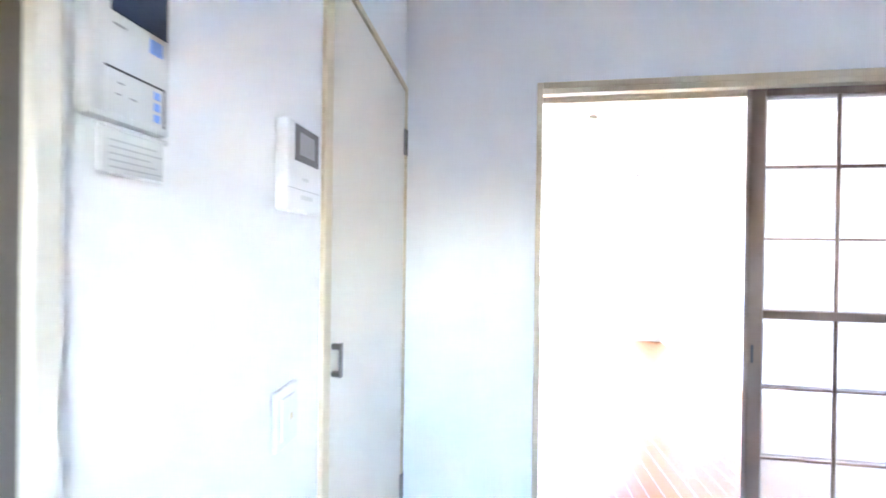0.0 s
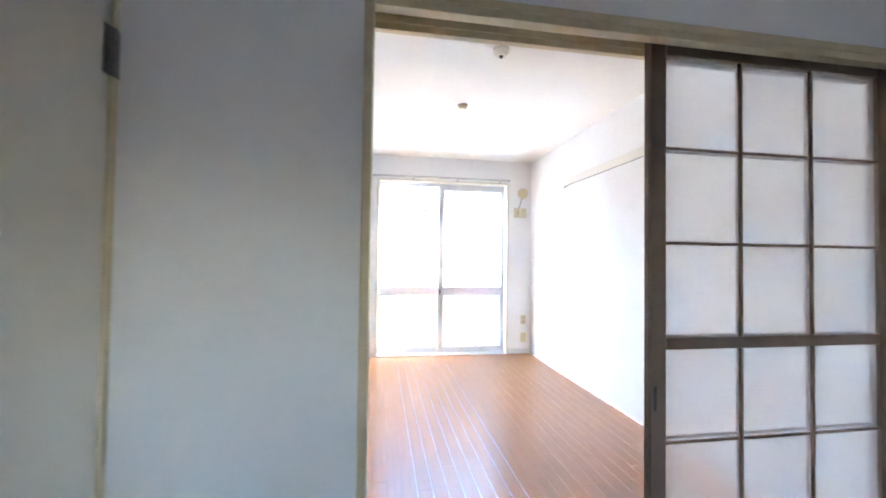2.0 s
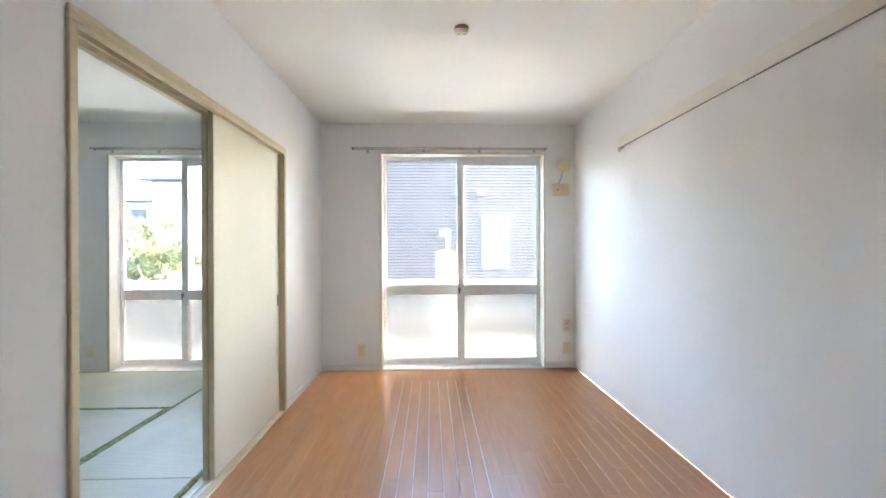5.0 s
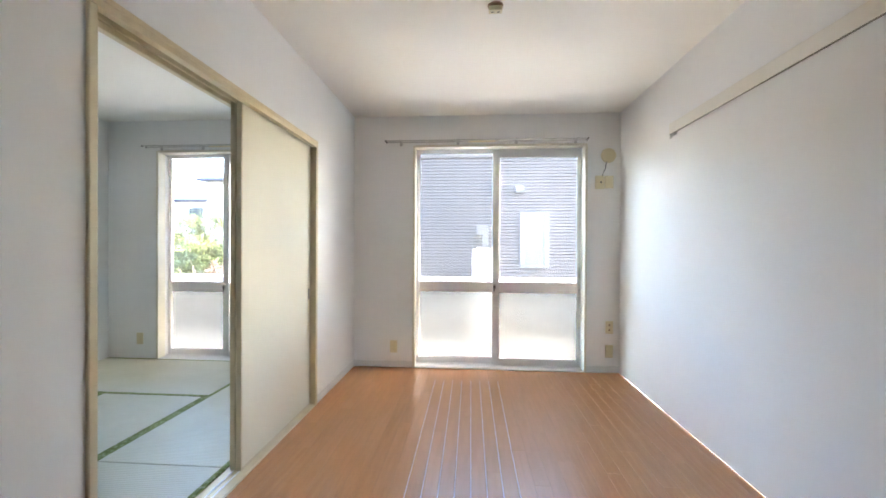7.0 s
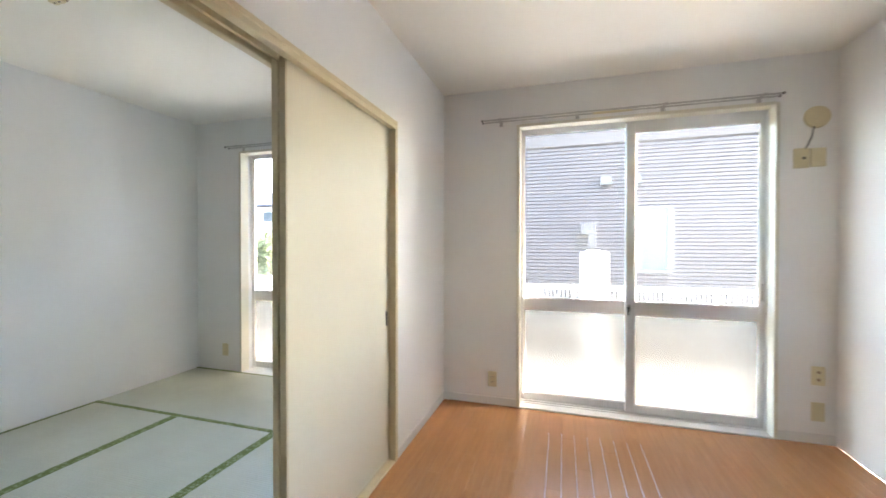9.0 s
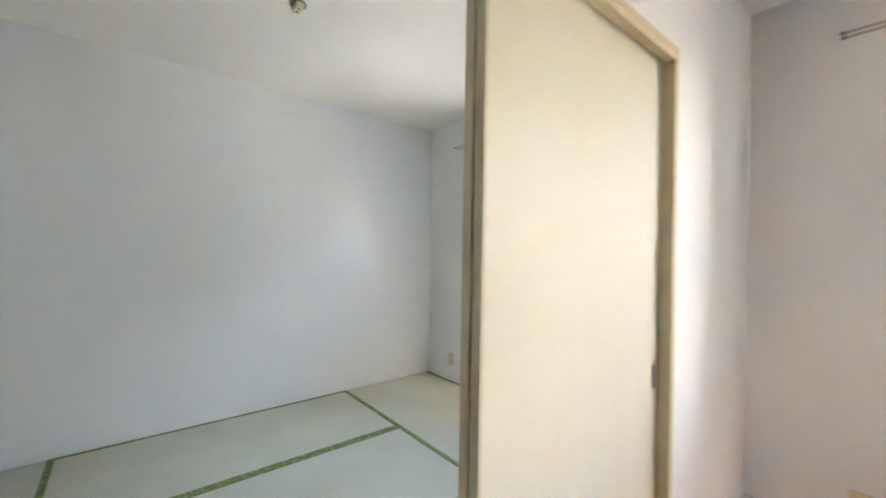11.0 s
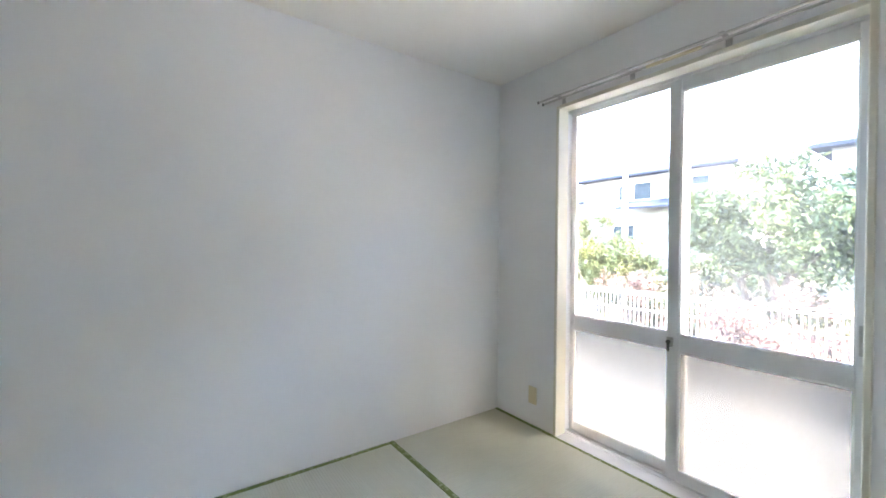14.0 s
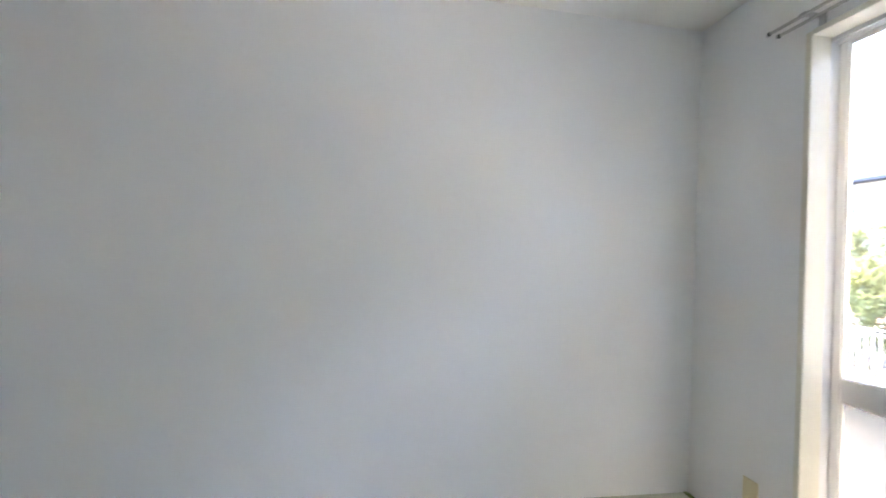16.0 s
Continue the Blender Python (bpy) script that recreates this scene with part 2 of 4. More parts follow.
BARK = varied("bark", (0.10, 0.075, 0.055), (0.19, 0.15, 0.11), 5, 60, 0.6, 0.9, dist=0.01)
TWIG = varied("dry_twig", (0.15, 0.125, 0.10), (0.24, 0.20, 0.165), 5, 60, 0.2, 0.9)
LEAF = varied("leaf_green", (0.046, 0.072, 0.023), (0.105, 0.13, 0.042), 1.1, 18, 0, 0.45)
LEAFYEL = varied("leaf_yellow_green", (0.072, 0.098, 0.030), (0.17, 0.17, 0.052), 1.5, 20, 0, 0.5)
LEAFRED = varied("leaf_russet", (0.085, 0.045, 0.036), (0.15, 0.088, 0.07), 2.2, 25, 0, 0.6)
GRASS = varied("grass_blades", (0.032, 0.042, 0.015), (0.085, 0.085, 0.038), 0.8, 15, 0, 0.7)


# ---- building helpers ----
def thing(name, label, category, at=(0, 0, 0), group="", kind=""):
    ob = new(name)
    ob.location = at
    ob.empty_display_size = 0.05
    return tagged(ob, label, category, group, kind)


def link_mesh(name, me, material, parent=None, label=""):
    if not me.materials:
        me.materials.append(material)
    ob = new(name, me)
    if parent is not None:
        ob.parent = parent
        if parent.data is None:
            ob.matrix_parent_inverse = Matrix.Translation(-Vector(parent.location))
    return tagged(ob, label)


def part(name, bm, material, parent=None, label="", smooth=False):
    me = bpy.data.meshes.new(name)
    bmesh.ops.recalc_face_normals(bm, faces=bm.faces)
    if smooth:
        for f in bm.faces:
            f.smooth = True
    bm.to_mesh(me)
    bm.free()
    return link_mesh(name, me, material, parent, label)


def box(x0, x1, y0, y1, z0, z1, bevel=0.0, bm=None, seg=1):
    own = bmesh.new()
    bmesh.ops.create_cube(own, size=1)
    for v in own.verts:
        v.co = Vector(((x0 + x1) / 2 + v.co.x * (x1 - x0), (y0 + y1) / 2 + v.co.y * (y1 - y0), (z0 + z1) / 2 + v.co.z * (z1 - z0)))
    if bevel:
        bmesh.ops.bevel(own, geom=own.edges[:], offset=bevel, segments=seg, affect="EDGES", profile=0.5)
    if bm is None:
        return own
    join(bm, own)
    return bm


def join(bm, other):
    """Adds the faces of other to bm."""
    tmp = bpy.data.meshes.new("tmp")
    other.to_mesh(tmp)
    other.free()
    bm.from_mesh(tmp)
    bpy.data.meshes.remove(tmp)
    return bm


def rod(a, b, r, r2=None, seg=12, bm=None):
    a, b = Vector(a), Vector(b)
    own = bmesh.new()
    bmesh.ops.create_cone(own, cap_ends=True, segments=seg, radius1=r, radius2=r if r2 is None else r2, depth=(b - a).length)
    m = Matrix.Translation((a + b) / 2) @ (b - a).to_track_quat("Z", "Y").to_matrix().to_4x4()
    bmesh.ops.transform(own, matrix=m, verts=own.verts)
    if bm is None:
        return own
    return join(bm, own)


def prism(points, axis, lo, hi, bm=None):
    """A bar with the given outline, swept along an axis; the outline's points are in the other two axes, in order."""
    own = bmesh.new()
    def at(p, v):
        return {"x": (v, p[0], p[1]), "y": (p[0], v, p[1]), "z": (p[0], p[1], v)}[axis]
    a = [own.verts.new(at(p, lo)) for p in points]
    b = [own.verts.new(at(p, hi)) for p in points]
    own.faces.new(a)
    own.faces.new(b)
    for i in range(len(points)):
        j = (i + 1) % len(points)
        own.faces.new((a[i], a[j], b[j], b[i]))
    if bm is None:
        return own
    return join(bm, own)


def wall(name, blocks, label, material=None):
    bm = bmesh.new()
    for b in blocks:
        box(*b, bm=bm)
    return tagged(part(name, bm, material or WALLPAPER), label, "wall", kind="structure")


# ---- structure ----
LX0, LX1, LZ1 = 0.105, 1.785, 2.202          # living window, rough opening
SX0, SX1, SZ1 = -2.587, -1.178, 2.183       # tatami window, rough opening
FY0, FY1, FZ1 = 2.705, 4.476, 1.988         # sliding panel opening
KO0, KO1, KOZ = 0.091, 2.03, 1.988        # kitchen opening
N2 = F + 0.20
wall("wall_north", [(TW - 0.12, SX0, F, N2, -0.3, C), (SX0, SX1, F, N2, SZ1, C), (SX1, LX0, F, N2, -0.3, C), (LX0, LX1, F, N2, LZ1, C),
                    (LX1, R + 0.12, F, N2, -0.3, C), (SX0, SX1, F, N2, -0.3, 0.0), (LX0, LX1, F, N2, -0.3, -0.012)], "white papered window wall of both rooms")
wall("wall_partition", [(TE, L, K, FY0, 0, C), (TE, L, FY0, FY1, FZ1, C), (TE, L, FY1, F, 0, C)], "white papered partition with a wide sliding-panel opening")
wall("wall_east", [(R, R + 0.12, K, F, 0, C)], "plain white papered wall with a rail")
wall("wall_west", [(TW - 0.12, TW, K, F, 0, C)], "plain white papered wall of the tatami room")
wall("wall_kitchen_north", [(TW - 0.12, KO0, KN, K, 0, C), (KO0, KO1, KN, K, KOZ, C), (KO1, KE, KN, K, 0, C)], "white papered wall round the glazed sliding doors")
wall("wall_kitchen_west", [(KX - 0.12, KX, 0.18, 0.786, 0, C), (KX - 0.12, KX, 0.786, KN, 1.995, C),
                           (KX - 0.12, KX, -0.70, 0.18, 2.05, C), (KX - 0.12, KX, KS, -0.70, 0, C)], "white papered kitchen wall with a cream door")
wall("wall_kitchen_east", [(KE, KE + 0.12, KS - 0.12, KN + 0.12, 0, C)], "plain white kitchen wall")
KW0, KW1, KWZ0, KWZ1 = 0.75, 1.33, 1.12, 1.70        # small kitchen window in the south wall
wall("wall_kitchen_south", [(TW, KW0, KS - 0.12, KS, 0, C), (KW1, KE, KS - 0.12, KS, 0, C), (KW0, KW1, KS - 0.12, KS, 0, KWZ0), (KW0, KW1, KS - 0.12, KS, KWZ1, C)],
     "plain white kitchen wall with a small window")
wall("wall_hall", [(-1.75, -1.63, KS, KN, 0, C)], "hall wall, coloured dark taupe to stand for its dimness", HALLDARK)
bm = box(TW - 0.12, KE + 0.12, KS - 0.12, N2, C, C + 0.22)
tagged(part("ceiling", bm, CEILPAPER), "white papered flat ceiling", "ceiling", kind="structure")
bm = box(-1.63, KE, KS, K - 0.002, -0.12, 0.0)
tagged(part("floor_kitchen", bm, VINYL), "pale beige vinyl kitchen floor", "floor", kind="structure")
bm = box(TW, TE, K, F, -0.12, -0.035)
tagged(part("floor_tatami_base", bm, SUBFLOOR), "bare boards under the tatami mats", "floor", kind="structure")
living_floor = tagged(part("floor", box(L - 0.002, R, K, F, -0.12, -0.010), SUBFLOOR), "orange-brown glossy strip wood floor", "floor", kind="structure")

def skirting(name, blocks):
    bm = bmesh.new()
    for b in blocks:
        box(*b, bevel=0.003, bm=bm)
    tagged(part(name, bm, WHITEPAINT), "low pale skirting board along the wall", "baseboard", kind="structure")


skirting("baseboard_north", [(L, LX0 - 0.002, F - 0.009, F, 0.002, 0.065), (LX1 + 0.002, R, F - 0.009, F, 0.002, 0.065)])
skirting("baseboard_partition", [(L, L + 0.009, FY1 + 0.001, F - 0.009, 0.002, 0.06), (L, L + 0.009, K, FY0 - 0.001, 0.002, 0.06)])


# ---- windows ----
def make_sash(win, x0, x1, y, z0, z1, mid, a, b, top, lock_side, glass):
    """One sliding sash: stiles a and b wide, a top rail, a middle rail, clear glass above and frosted glass below."""
    g0, g1, low, h = x0 + a, x1 - b, z0 + 0.052, 0.046
    s = part("sash", box(x0, g0, y, y + 0.03, z0, z1, 0.003), ALU, win, "silver aluminium sliding sash")
    part("stile", box(g1, x1, y, y + 0.03, z0, z1, 0.003), ALU, s)
    part("top_rail", box(g0, g1, y + 0.002, y + 0.028, z1 - top, z1, 0.002), ALU, s)
    part("bottom_rail", box(g0, g1, y + 0.002, y + 0.028, z0, low, 0.002), ALU, s)
    part("middle_rail", box(g0, g1, y + 0.001, y + 0.029, mid - h, mid + h, 0.003), ALU, s)
    up = part("pane", box(g0 - 0.006, g1 + 0.006, y + 0.013, y + 0.017, mid + h - 0.005, z1 - top + 0.006), glass, s, "dusty window glass" if lock_side else "clear window glass")
    dn = part("pane", box(g0 - 0.006, g1 + 0.006, y + 0.013, y + 0.018, low - 0.006, mid - h + 0.005), FROST, s, "rippled frosted window glass")
    up.visible_shadow = dn.visible_shadow = False
    # glazing beads
    bm = bmesh.new()
    for p, q in ((mid + h, z1 - top), (low, mid - h)):
        box(g0, g0 + 0.006, y + 0.004, y + 0.012, p, q, bm=bm)
        box(g1 - 0.006, g1, y + 0.004, y + 0.012, p, q, bm=bm)
        box(g0 + 0.006, g1 - 0.006, y + 0.004, y + 0.012, p, p + 0.006, bm=bm)
        box(g0 + 0.006, g1 - 0.006, y + 0.004, y + 0.012, q - 0.006, q, bm=bm)
    part("glazing_bead", bm, ALU, s)
    if lock_side:
        part("lock", box(x0 + 0.004, x0 + 0.034, y - 0.012, y, mid - 0.02, mid + 0.03, 0.003), STEEL, s, "crescent sash lock")
        bm = rod((x0 + 0.016, y - 0.014, mid + 0.005), (x0 + 0.016, y - 0.022, mid + 0.005), 0.011)
        box(x0 + 0.01, x0 + 0.022, y - 0.024, y - 0.014, mid - 0.045, mid + 0.005, 0.002, bm=bm)
        part("lock_lever", bm, DARKMETAL, s)
        # finger grip sunk into the closing stile
        part("finger_grip", box(x1 - b + 0.010, x1 - b + 0.022, y - 0.001, y + 0.004, mid + 0.09, mid + 0.21, 0.001), STEEL, s)
    return s


def make_window(name, x0, x1, z0, z1, mid, dusty, label):
    win = thing(name, label, "window", (x0, F, z0), kind="structure")
    t = 0.020
    part("casing", box(x0 - 0.004, x0 + t, F - 0.012, F + 0.085, z0, z1, 0.003), WINCASE, win, "pale wooden window casing")
    part("casing", box(x1 - t, x1 + 0.004, F - 0.012, F + 0.085, z0, z1, 0.003), WINCASE, win)
    part("casing", box(x0 + t, x1 - t, F - 0.012, F + 0.085, z1 - t, z1 + 0.004, 0.003), WINCASE, win)
    part("window_sill", box(x0 + t, x1 - t, F - 0.012, F + 0.085, z0, z0 + 0.012, 0.003), ALU, win, "metal threshold strip")
    # outer frame with its two tracks
    a, b = F + 0.085, F + 0.19
    part("window_frame", box(x0 + 0.001, x0 + 0.008, a, b, z0, z1, 0.002), ALU, win)
    part("window_frame", box(x1 - 0.024, x1 - 0.001, a, b, z0, z1, 0.002), ALU, win)
    bm = box(x0 + 0.008, x1 - 0.024, a, b, z1 - 0.018, z1 - 0.002, 0.002)
    for y in (F + 0.090, F + 0.134, F + 0.174):
        box(x0 + 0.008, x1 - 0.024, y - 0.003, y + 0.003, z1 - 0.034, z1 - 0.018, bm=bm)
    part("window_frame", bm, ALU, win, "upper frame with sliding tracks")
    bm = box(x0 + 0.008, x1 - 0.024, a, b, z0 - 0.005, z0 + 0.016, 0.002)
    for y in (F + 0.112, F + 0.152):
        box(x0 + 0.008, x1 - 0.024, y - 0.002, y + 0.002, z0 + 0.016, z0 + 0.024, bm=bm)
    part("window_frame", bm, ALU, win, "lower frame with sliding tracks")
    c = (x0 + x1) / 2
    make_sash(win, x0 + 0.009, c + 0.024, F + 0.139, z0 + 0.024, z1 - 0.020, mid, 0.032, 0.050, 0.022, False, GLASS)
    make_sash(win, c - 0.052, x1 - 0.026, F + 0.098, z0 + 0.024, z1 - 0.022, mid, 0.060, 0.030, 0.075, True, dusty)
    return win


make_window("window_1", LX0, LX1, 0.0, LZ1, 0.798, GLASSDUSTY, "closed two-sash balcony window with frosted lower panes")
make_window("window_2", SX0, SX1, 0.012, SZ1, 0.763, GLASSHAZY, "closed two-sash garden window with frosted lower panes")


win = thing("window_3", "small plain kitchen window", "window", (KW0, KS, KWZ0), kind="structure")
part("window_frame", box(KW0, KW1, KS - 0.09, KS - 0.05, KWZ0, KWZ0 + 0.03, 0.002), ALU, win)
part("window_frame", box(KW0, KW1, KS - 0.09, KS - 0.05, KWZ1 - 0.03, KWZ1, 0.002), ALU, win)
for x in (KW0, KW1 - 0.03):
    part("window_frame", box(x, x + 0.03, KS - 0.09, KS - 0.05, KWZ0 + 0.03, KWZ1 - 0.03, 0.002), ALU, win)
pn = part("pane", box(KW0 + 0.03, KW1 - 0.03, KS - 0.072, KS - 0.068, KWZ0 + 0.03, KWZ1 - 0.03), GLASS, win)
pn.visible_shadow = False


def curtain_rail(x0, x1, z, joint, label):
    rail = thing("curtain_rail", label, "curtain rail", (x0, F - 0.012, z), "curtain rails")
    for y, dz in ((F - 0.046, 0.0), (F - 0.094, 0.002)):
        part("track", box(x0, x1, y - 0.005, y + 0.005, z - 0.005 + dz, z + 0.005 + dz, 0.0015), STEEL, rail)
        part("end_cap", box(x0 - 0.012, x0, y - 0.007, y + 0.007, z - 0.008 + dz, z + 0.008 + dz, 0.003), DARKMETAL, rail)
        part("end_cap", box(x1, x1 + 0.012, y - 0.007, y + 0.007, z - 0.008 + dz, z + 0.008 + dz, 0.003), DARKMETAL, rail)
    n = 4
    for i in range(n):
        x = x0 + 0.13 + (x1 - x0 - 0.22) * i / (n - 1)
        bm = box(x - 0.011, x + 0.011, F - 0.102, F, z + 0.0075, z + 0.0115, 0.001)
        box(x - 0.013, x + 0.013, F - 0.008, F, z - 0.025, z + 0.02, 0.002, bm=bm)
        part("bracket", bm, STEEL, rail, "small steel rail bracket")
    part("joint_cover", box(joint - 0.13, joint + 0.13, F - 0.053, F - 0.039, z - 0.0075, z + 0.0073, 0.003), CREAMPL, rail, "cream sleeve over the joint")
    part("joint_cover", box(joint - 0.03, joint + 0.17, F - 0.101, F - 0.087, z - 0.005, z + 0.0073, 0.003), STEEL, rail)
    return rail


curtain_rail(-0.15, 1.765, 2.226, 0.78, "double steel curtain rail over the balcony window")
curtain_rail(-2.665, -1.095, 2.212, -1.86, "double steel curtain rail over the garden window")


# ---- sliding panels between the rooms ----
fr = thing("door_frame_1", "cream wooden frame with double sliding track", "door frame", (L, FY0, 0), kind="structure")
part("jamb", box(TE - 0.006, L + 0.012, FY0, FY0 + 0.03, 0.0, FZ1 - 0.045, 0.003), CASING, fr)
part("jamb", box(TE - 0.006, L + 0.012, FY1 - 0.030, FY1, 0.0, FZ1 - 0.045, 0.003), CASING, fr)
bm = box(TE - 0.006, L + 0.012, FY0, FY1, FZ1 - 0.02, FZ1 + 0.004, 0.003)
for x0, x1 in ((TE - 0.006, TE + 0.022), (L - 0.062, L - 0.054), (L - 0.022, L + 0.012)):
    box(x0, x1, FY0, FY1, FZ1 - 0.045, FZ1 - 0.02, 0.002, bm=bm)
part("head", bm, CASING, fr, "cream head rail with two grooves")
sill = part("threshold", box(TE - 0.006, L + 0.006, FY0 + 0.03, FY1 - 0.030, -0.01, 0.012, 0.002), CASING, fr, "low wooden threshold")
for x in (L - 0.075, L - 0.042):
    part("track", box(x - 0.004, x + 0.004, FY0 + 0.03, FY1 - 0.030, 0.012, 0.017, 0.001), ALU, sill, "thin silver sliding track")


def fusuma(x0, x1, label):
    d = thing("sliding_panel", label, "sliding door", (x1, 3.557, 0.017), "sliding panels")
    y0, y1, z0, z1 = 3.557, FY1 - 0.032, 0.018, FZ1 - 0.024
    part("panel", box(x0 + 0.003, x1 - 0.003, y0 + 0.012, y1 - 0.012, z0 + 0.01, z1 - 0.01, 0.001), PAPER, d, "smooth cream panel face")
    part("edge_strip", box(x0, x1, y0, y0 + 0.012, z0, z1, 0.002), EDGEWOOD, d)
    part("edge_strip", box(x0, x1, y1 - 0.012, y1, z0, z1, 0.002), EDGEWOOD, d)
    part("edge_strip", box(x0 + 0.001, x1 - 0.001, y0 + 0.012, y1 - 0.012, z1 - 0.01, z1, 0.001), EDGEWOOD, d)
    part("edge_strip", box(x0 + 0.001, x1 - 0.001, y0 + 0.012, y1 - 0.012, z0, z0 + 0.01, 0.001), EDGEWOOD, d)
    return d, x0, x1


d, x0, x1 = fusuma(L - 0.056, L - 0.028, "cream sliding panel pushed to one side, beside the wood floor")
bm = box(x1 - 0.004, x1 + 0.0015, 4.398, 4.416, 0.806, 0.892, 0.004)
pull = part("finger_pull", bm, STEEL, d, "small recessed grey finger pull")
part("finger_recess", box(x1 + 0.0005, x1 + 0.0022, 4.402, 4.412, 0.812, 0.886), DARKMETAL, pull)
fusuma(L - 0.090, L - 0.062, "second cream sliding panel, stacked behind the first")


# ---- tatami mats ----
def mat(x0, x1, y0, y1, along, label):
    """A tatami mat: rush top on a thick body, cloth edging along the two long sides."""
    t = thing("tatami_mat", label, "tatami mat", ((x0 + x1) / 2, (y0 + y1) / 2, -0.035), "tatami mats of the room")
    g = 0.0015
    w = (y1 - y0 if along == "x" else x1 - x0) / 2 - g
    h = (x1 - x0 if along == "x" else y1 - y0) / 2 - g
    bm = box(-w + 0.002, w - 0.002, -h, h, -0.035, TZ, 0.003)
    body = link_turned("rush_top", bm, RUSH, t, along)
    for s in (-1, 1):
        bm = box(min(s * w, s * (w - 0.030)), max(s * w, s * (w - 0.030)), -h, h, -0.034, TZ + 0.0016, 0.0015)
        link_turned("edge_cloth", bm, BROCADE, t, along, "green brocade edging cloth")
    return t


def link_turned(name, bm, material, parent, along, label=""):
    ob = part(name, bm, material, parent, label)
    ob.matrix_parent_inverse = Matrix.Identity(4)
    ob.matrix_basis = pose(0, 0, 0.035, 0, 0, 90 if along == "x" else 0)
    return ob


XM, XN, YM, YN, YO = -2.262, -1.385, 4.503, 2.703, 3.584
mat(TW, XN, YM, F, "x", "pale green-grey tatami mat laid along the window")
mat(TW, XM, YN, YM, "y", "pale tatami mat along the blank white wall")
mat(XM, XN, YN, YM, "y", "pale tatami mat with green cloth edges, mid-room")
mat(XN, TE + 0.002, YO, F, "y", "pale tatami mat beside the stacked sliding panels")
mat(XN, TE + 0.002, K, YO, "y", "pale tatami mat inside the open doorway")
mat(TW, XN, K, YN, "x", "pale tatami mat along the back wall")


# ---- kitchen side: glazed sliding doors and their frame ----
fr = thing("door_frame_2", "cream door frame round the glazed sliding doors", "door frame", (KO0, KN, 0), kind="structure")
part("jamb", box(KO0, KO0 + 0.026, KN - 0.010, K + 0.010, 0, KOZ, 0.003), CASING, fr)
part("jamb", box(KO1 - 0.026, KO1, KN - 0.010, K + 0.010, 0, KOZ, 0.003), CASING, fr)
bm = box(KO0 + 0.026, KO1 - 0.026, KN - 0.010, K + 0.010, KOZ - 0.030, KOZ, 0.003)
for y0, y1 in ((KN - 0.010, KN + 0.030), (KN + 0.066, KN + 0.072), (KN + 0.106, K + 0.010)):
    box(KO0 + 0.026, KO1 - 0.026, y0, y1, KOZ - 0.055, KOZ - 0.030, 0.002, bm=bm)
part("head", bm, CASING, fr, "cream head rail with two grooves")
bm = box(KO0 + 0.026, KO1 - 0.026, KN - 0.005, K + 0.004, -0.004, 0.006, 0.002)
part("threshold", bm, CASING, fr)


def glazed_door(x0, y0, label):
    x1 = x0 + 0.985
    d = thing("glazed_sliding_door", label, "sliding door", (x0, y0, 0.006), "glazed sliding doors")
    z0, z1, y1 = 0.008, KOZ - 0.034, y0 + 0.032
    st, g0, g1 = 0.060, x0 + 0.060, x1 - 0.060
    part("stile", box(x0, g0, y0, y1, z0, z1, 0.004), BRONZE, d)
    part("stile", box(g1, x1, y0, y1, z0, z1, 0.004), BRONZE, d)
    part("top_rail", box(g0, g1, y0 + 0.001, y1 - 0.001, 1.906, z1, 0.003), BRONZE, d)
    part("middle_rail", box(g0, g1, y0 + 0.001, y1 - 0.001, 0.934, 0.972, 0.003), BRONZE, d)
    part("bottom_rail", box(g0, g1, y0 + 0.001, y1 - 0.001, z0, 0.058, 0.003), BRONZE, d)
    for a, b in ((0.966, 1.912), (0.052, 0.940)):
        pn = part("pane", box(g0 - 0.004, g1 + 0.004, y0 + 0.015, y0 + 0.019, a, b), FROSTDOOR, d, "frosted glass sheet")
        pn.visible_shadow = False
    pw = (g1 - g0) / 3
    for i in (1, 2):
        x = g0 + pw * i
        for a, b in ((0.972, 1.906), (0.058, 0.934)):
            part("muntin", box(x - 0.006, x + 0.006, y0 + 0.004, y0 + 0.014, a, b, 0.002), BRONZE, d)
    for z in (1.597, 1.283, 0.632, 0.325):
        for i in range(3):
            part("muntin", box(g0 + pw * i + (0.007 if i else 0), g0 + pw * (i + 1) - (0.007 if i < 2 else 0), y0 + 0.005, y0 + 0.014, z - 0.0045, z + 0.0045, 0.0015), BRONZE, d)
    pl = part("finger_pull", box(x0 + 0.012, x0 + 0.026, y0 - 0.001, y0 + 0.004, 0.74, 0.82, 0.002), BLACKPL, d, "narrow black finger pull")
    # shallow grooves down the closing edge
    bm = bmesh.new()
    for y in (y0 + 0.009, y0 + 0.021):
        box(x0 - 0.003, x0, y - 0.003, y + 0.003, z0 + 0.01, z1 - 0.01, bm=bm)
    part("edge_bead", bm, BRONZE, d)
    return d


glazed_door(1.008, KN + 0.034, "bronze-framed sliding door with a grid of frosted panes")
glazed_door(1.036, KN + 0.073, "second bronze-framed frosted door stacked behind the first")

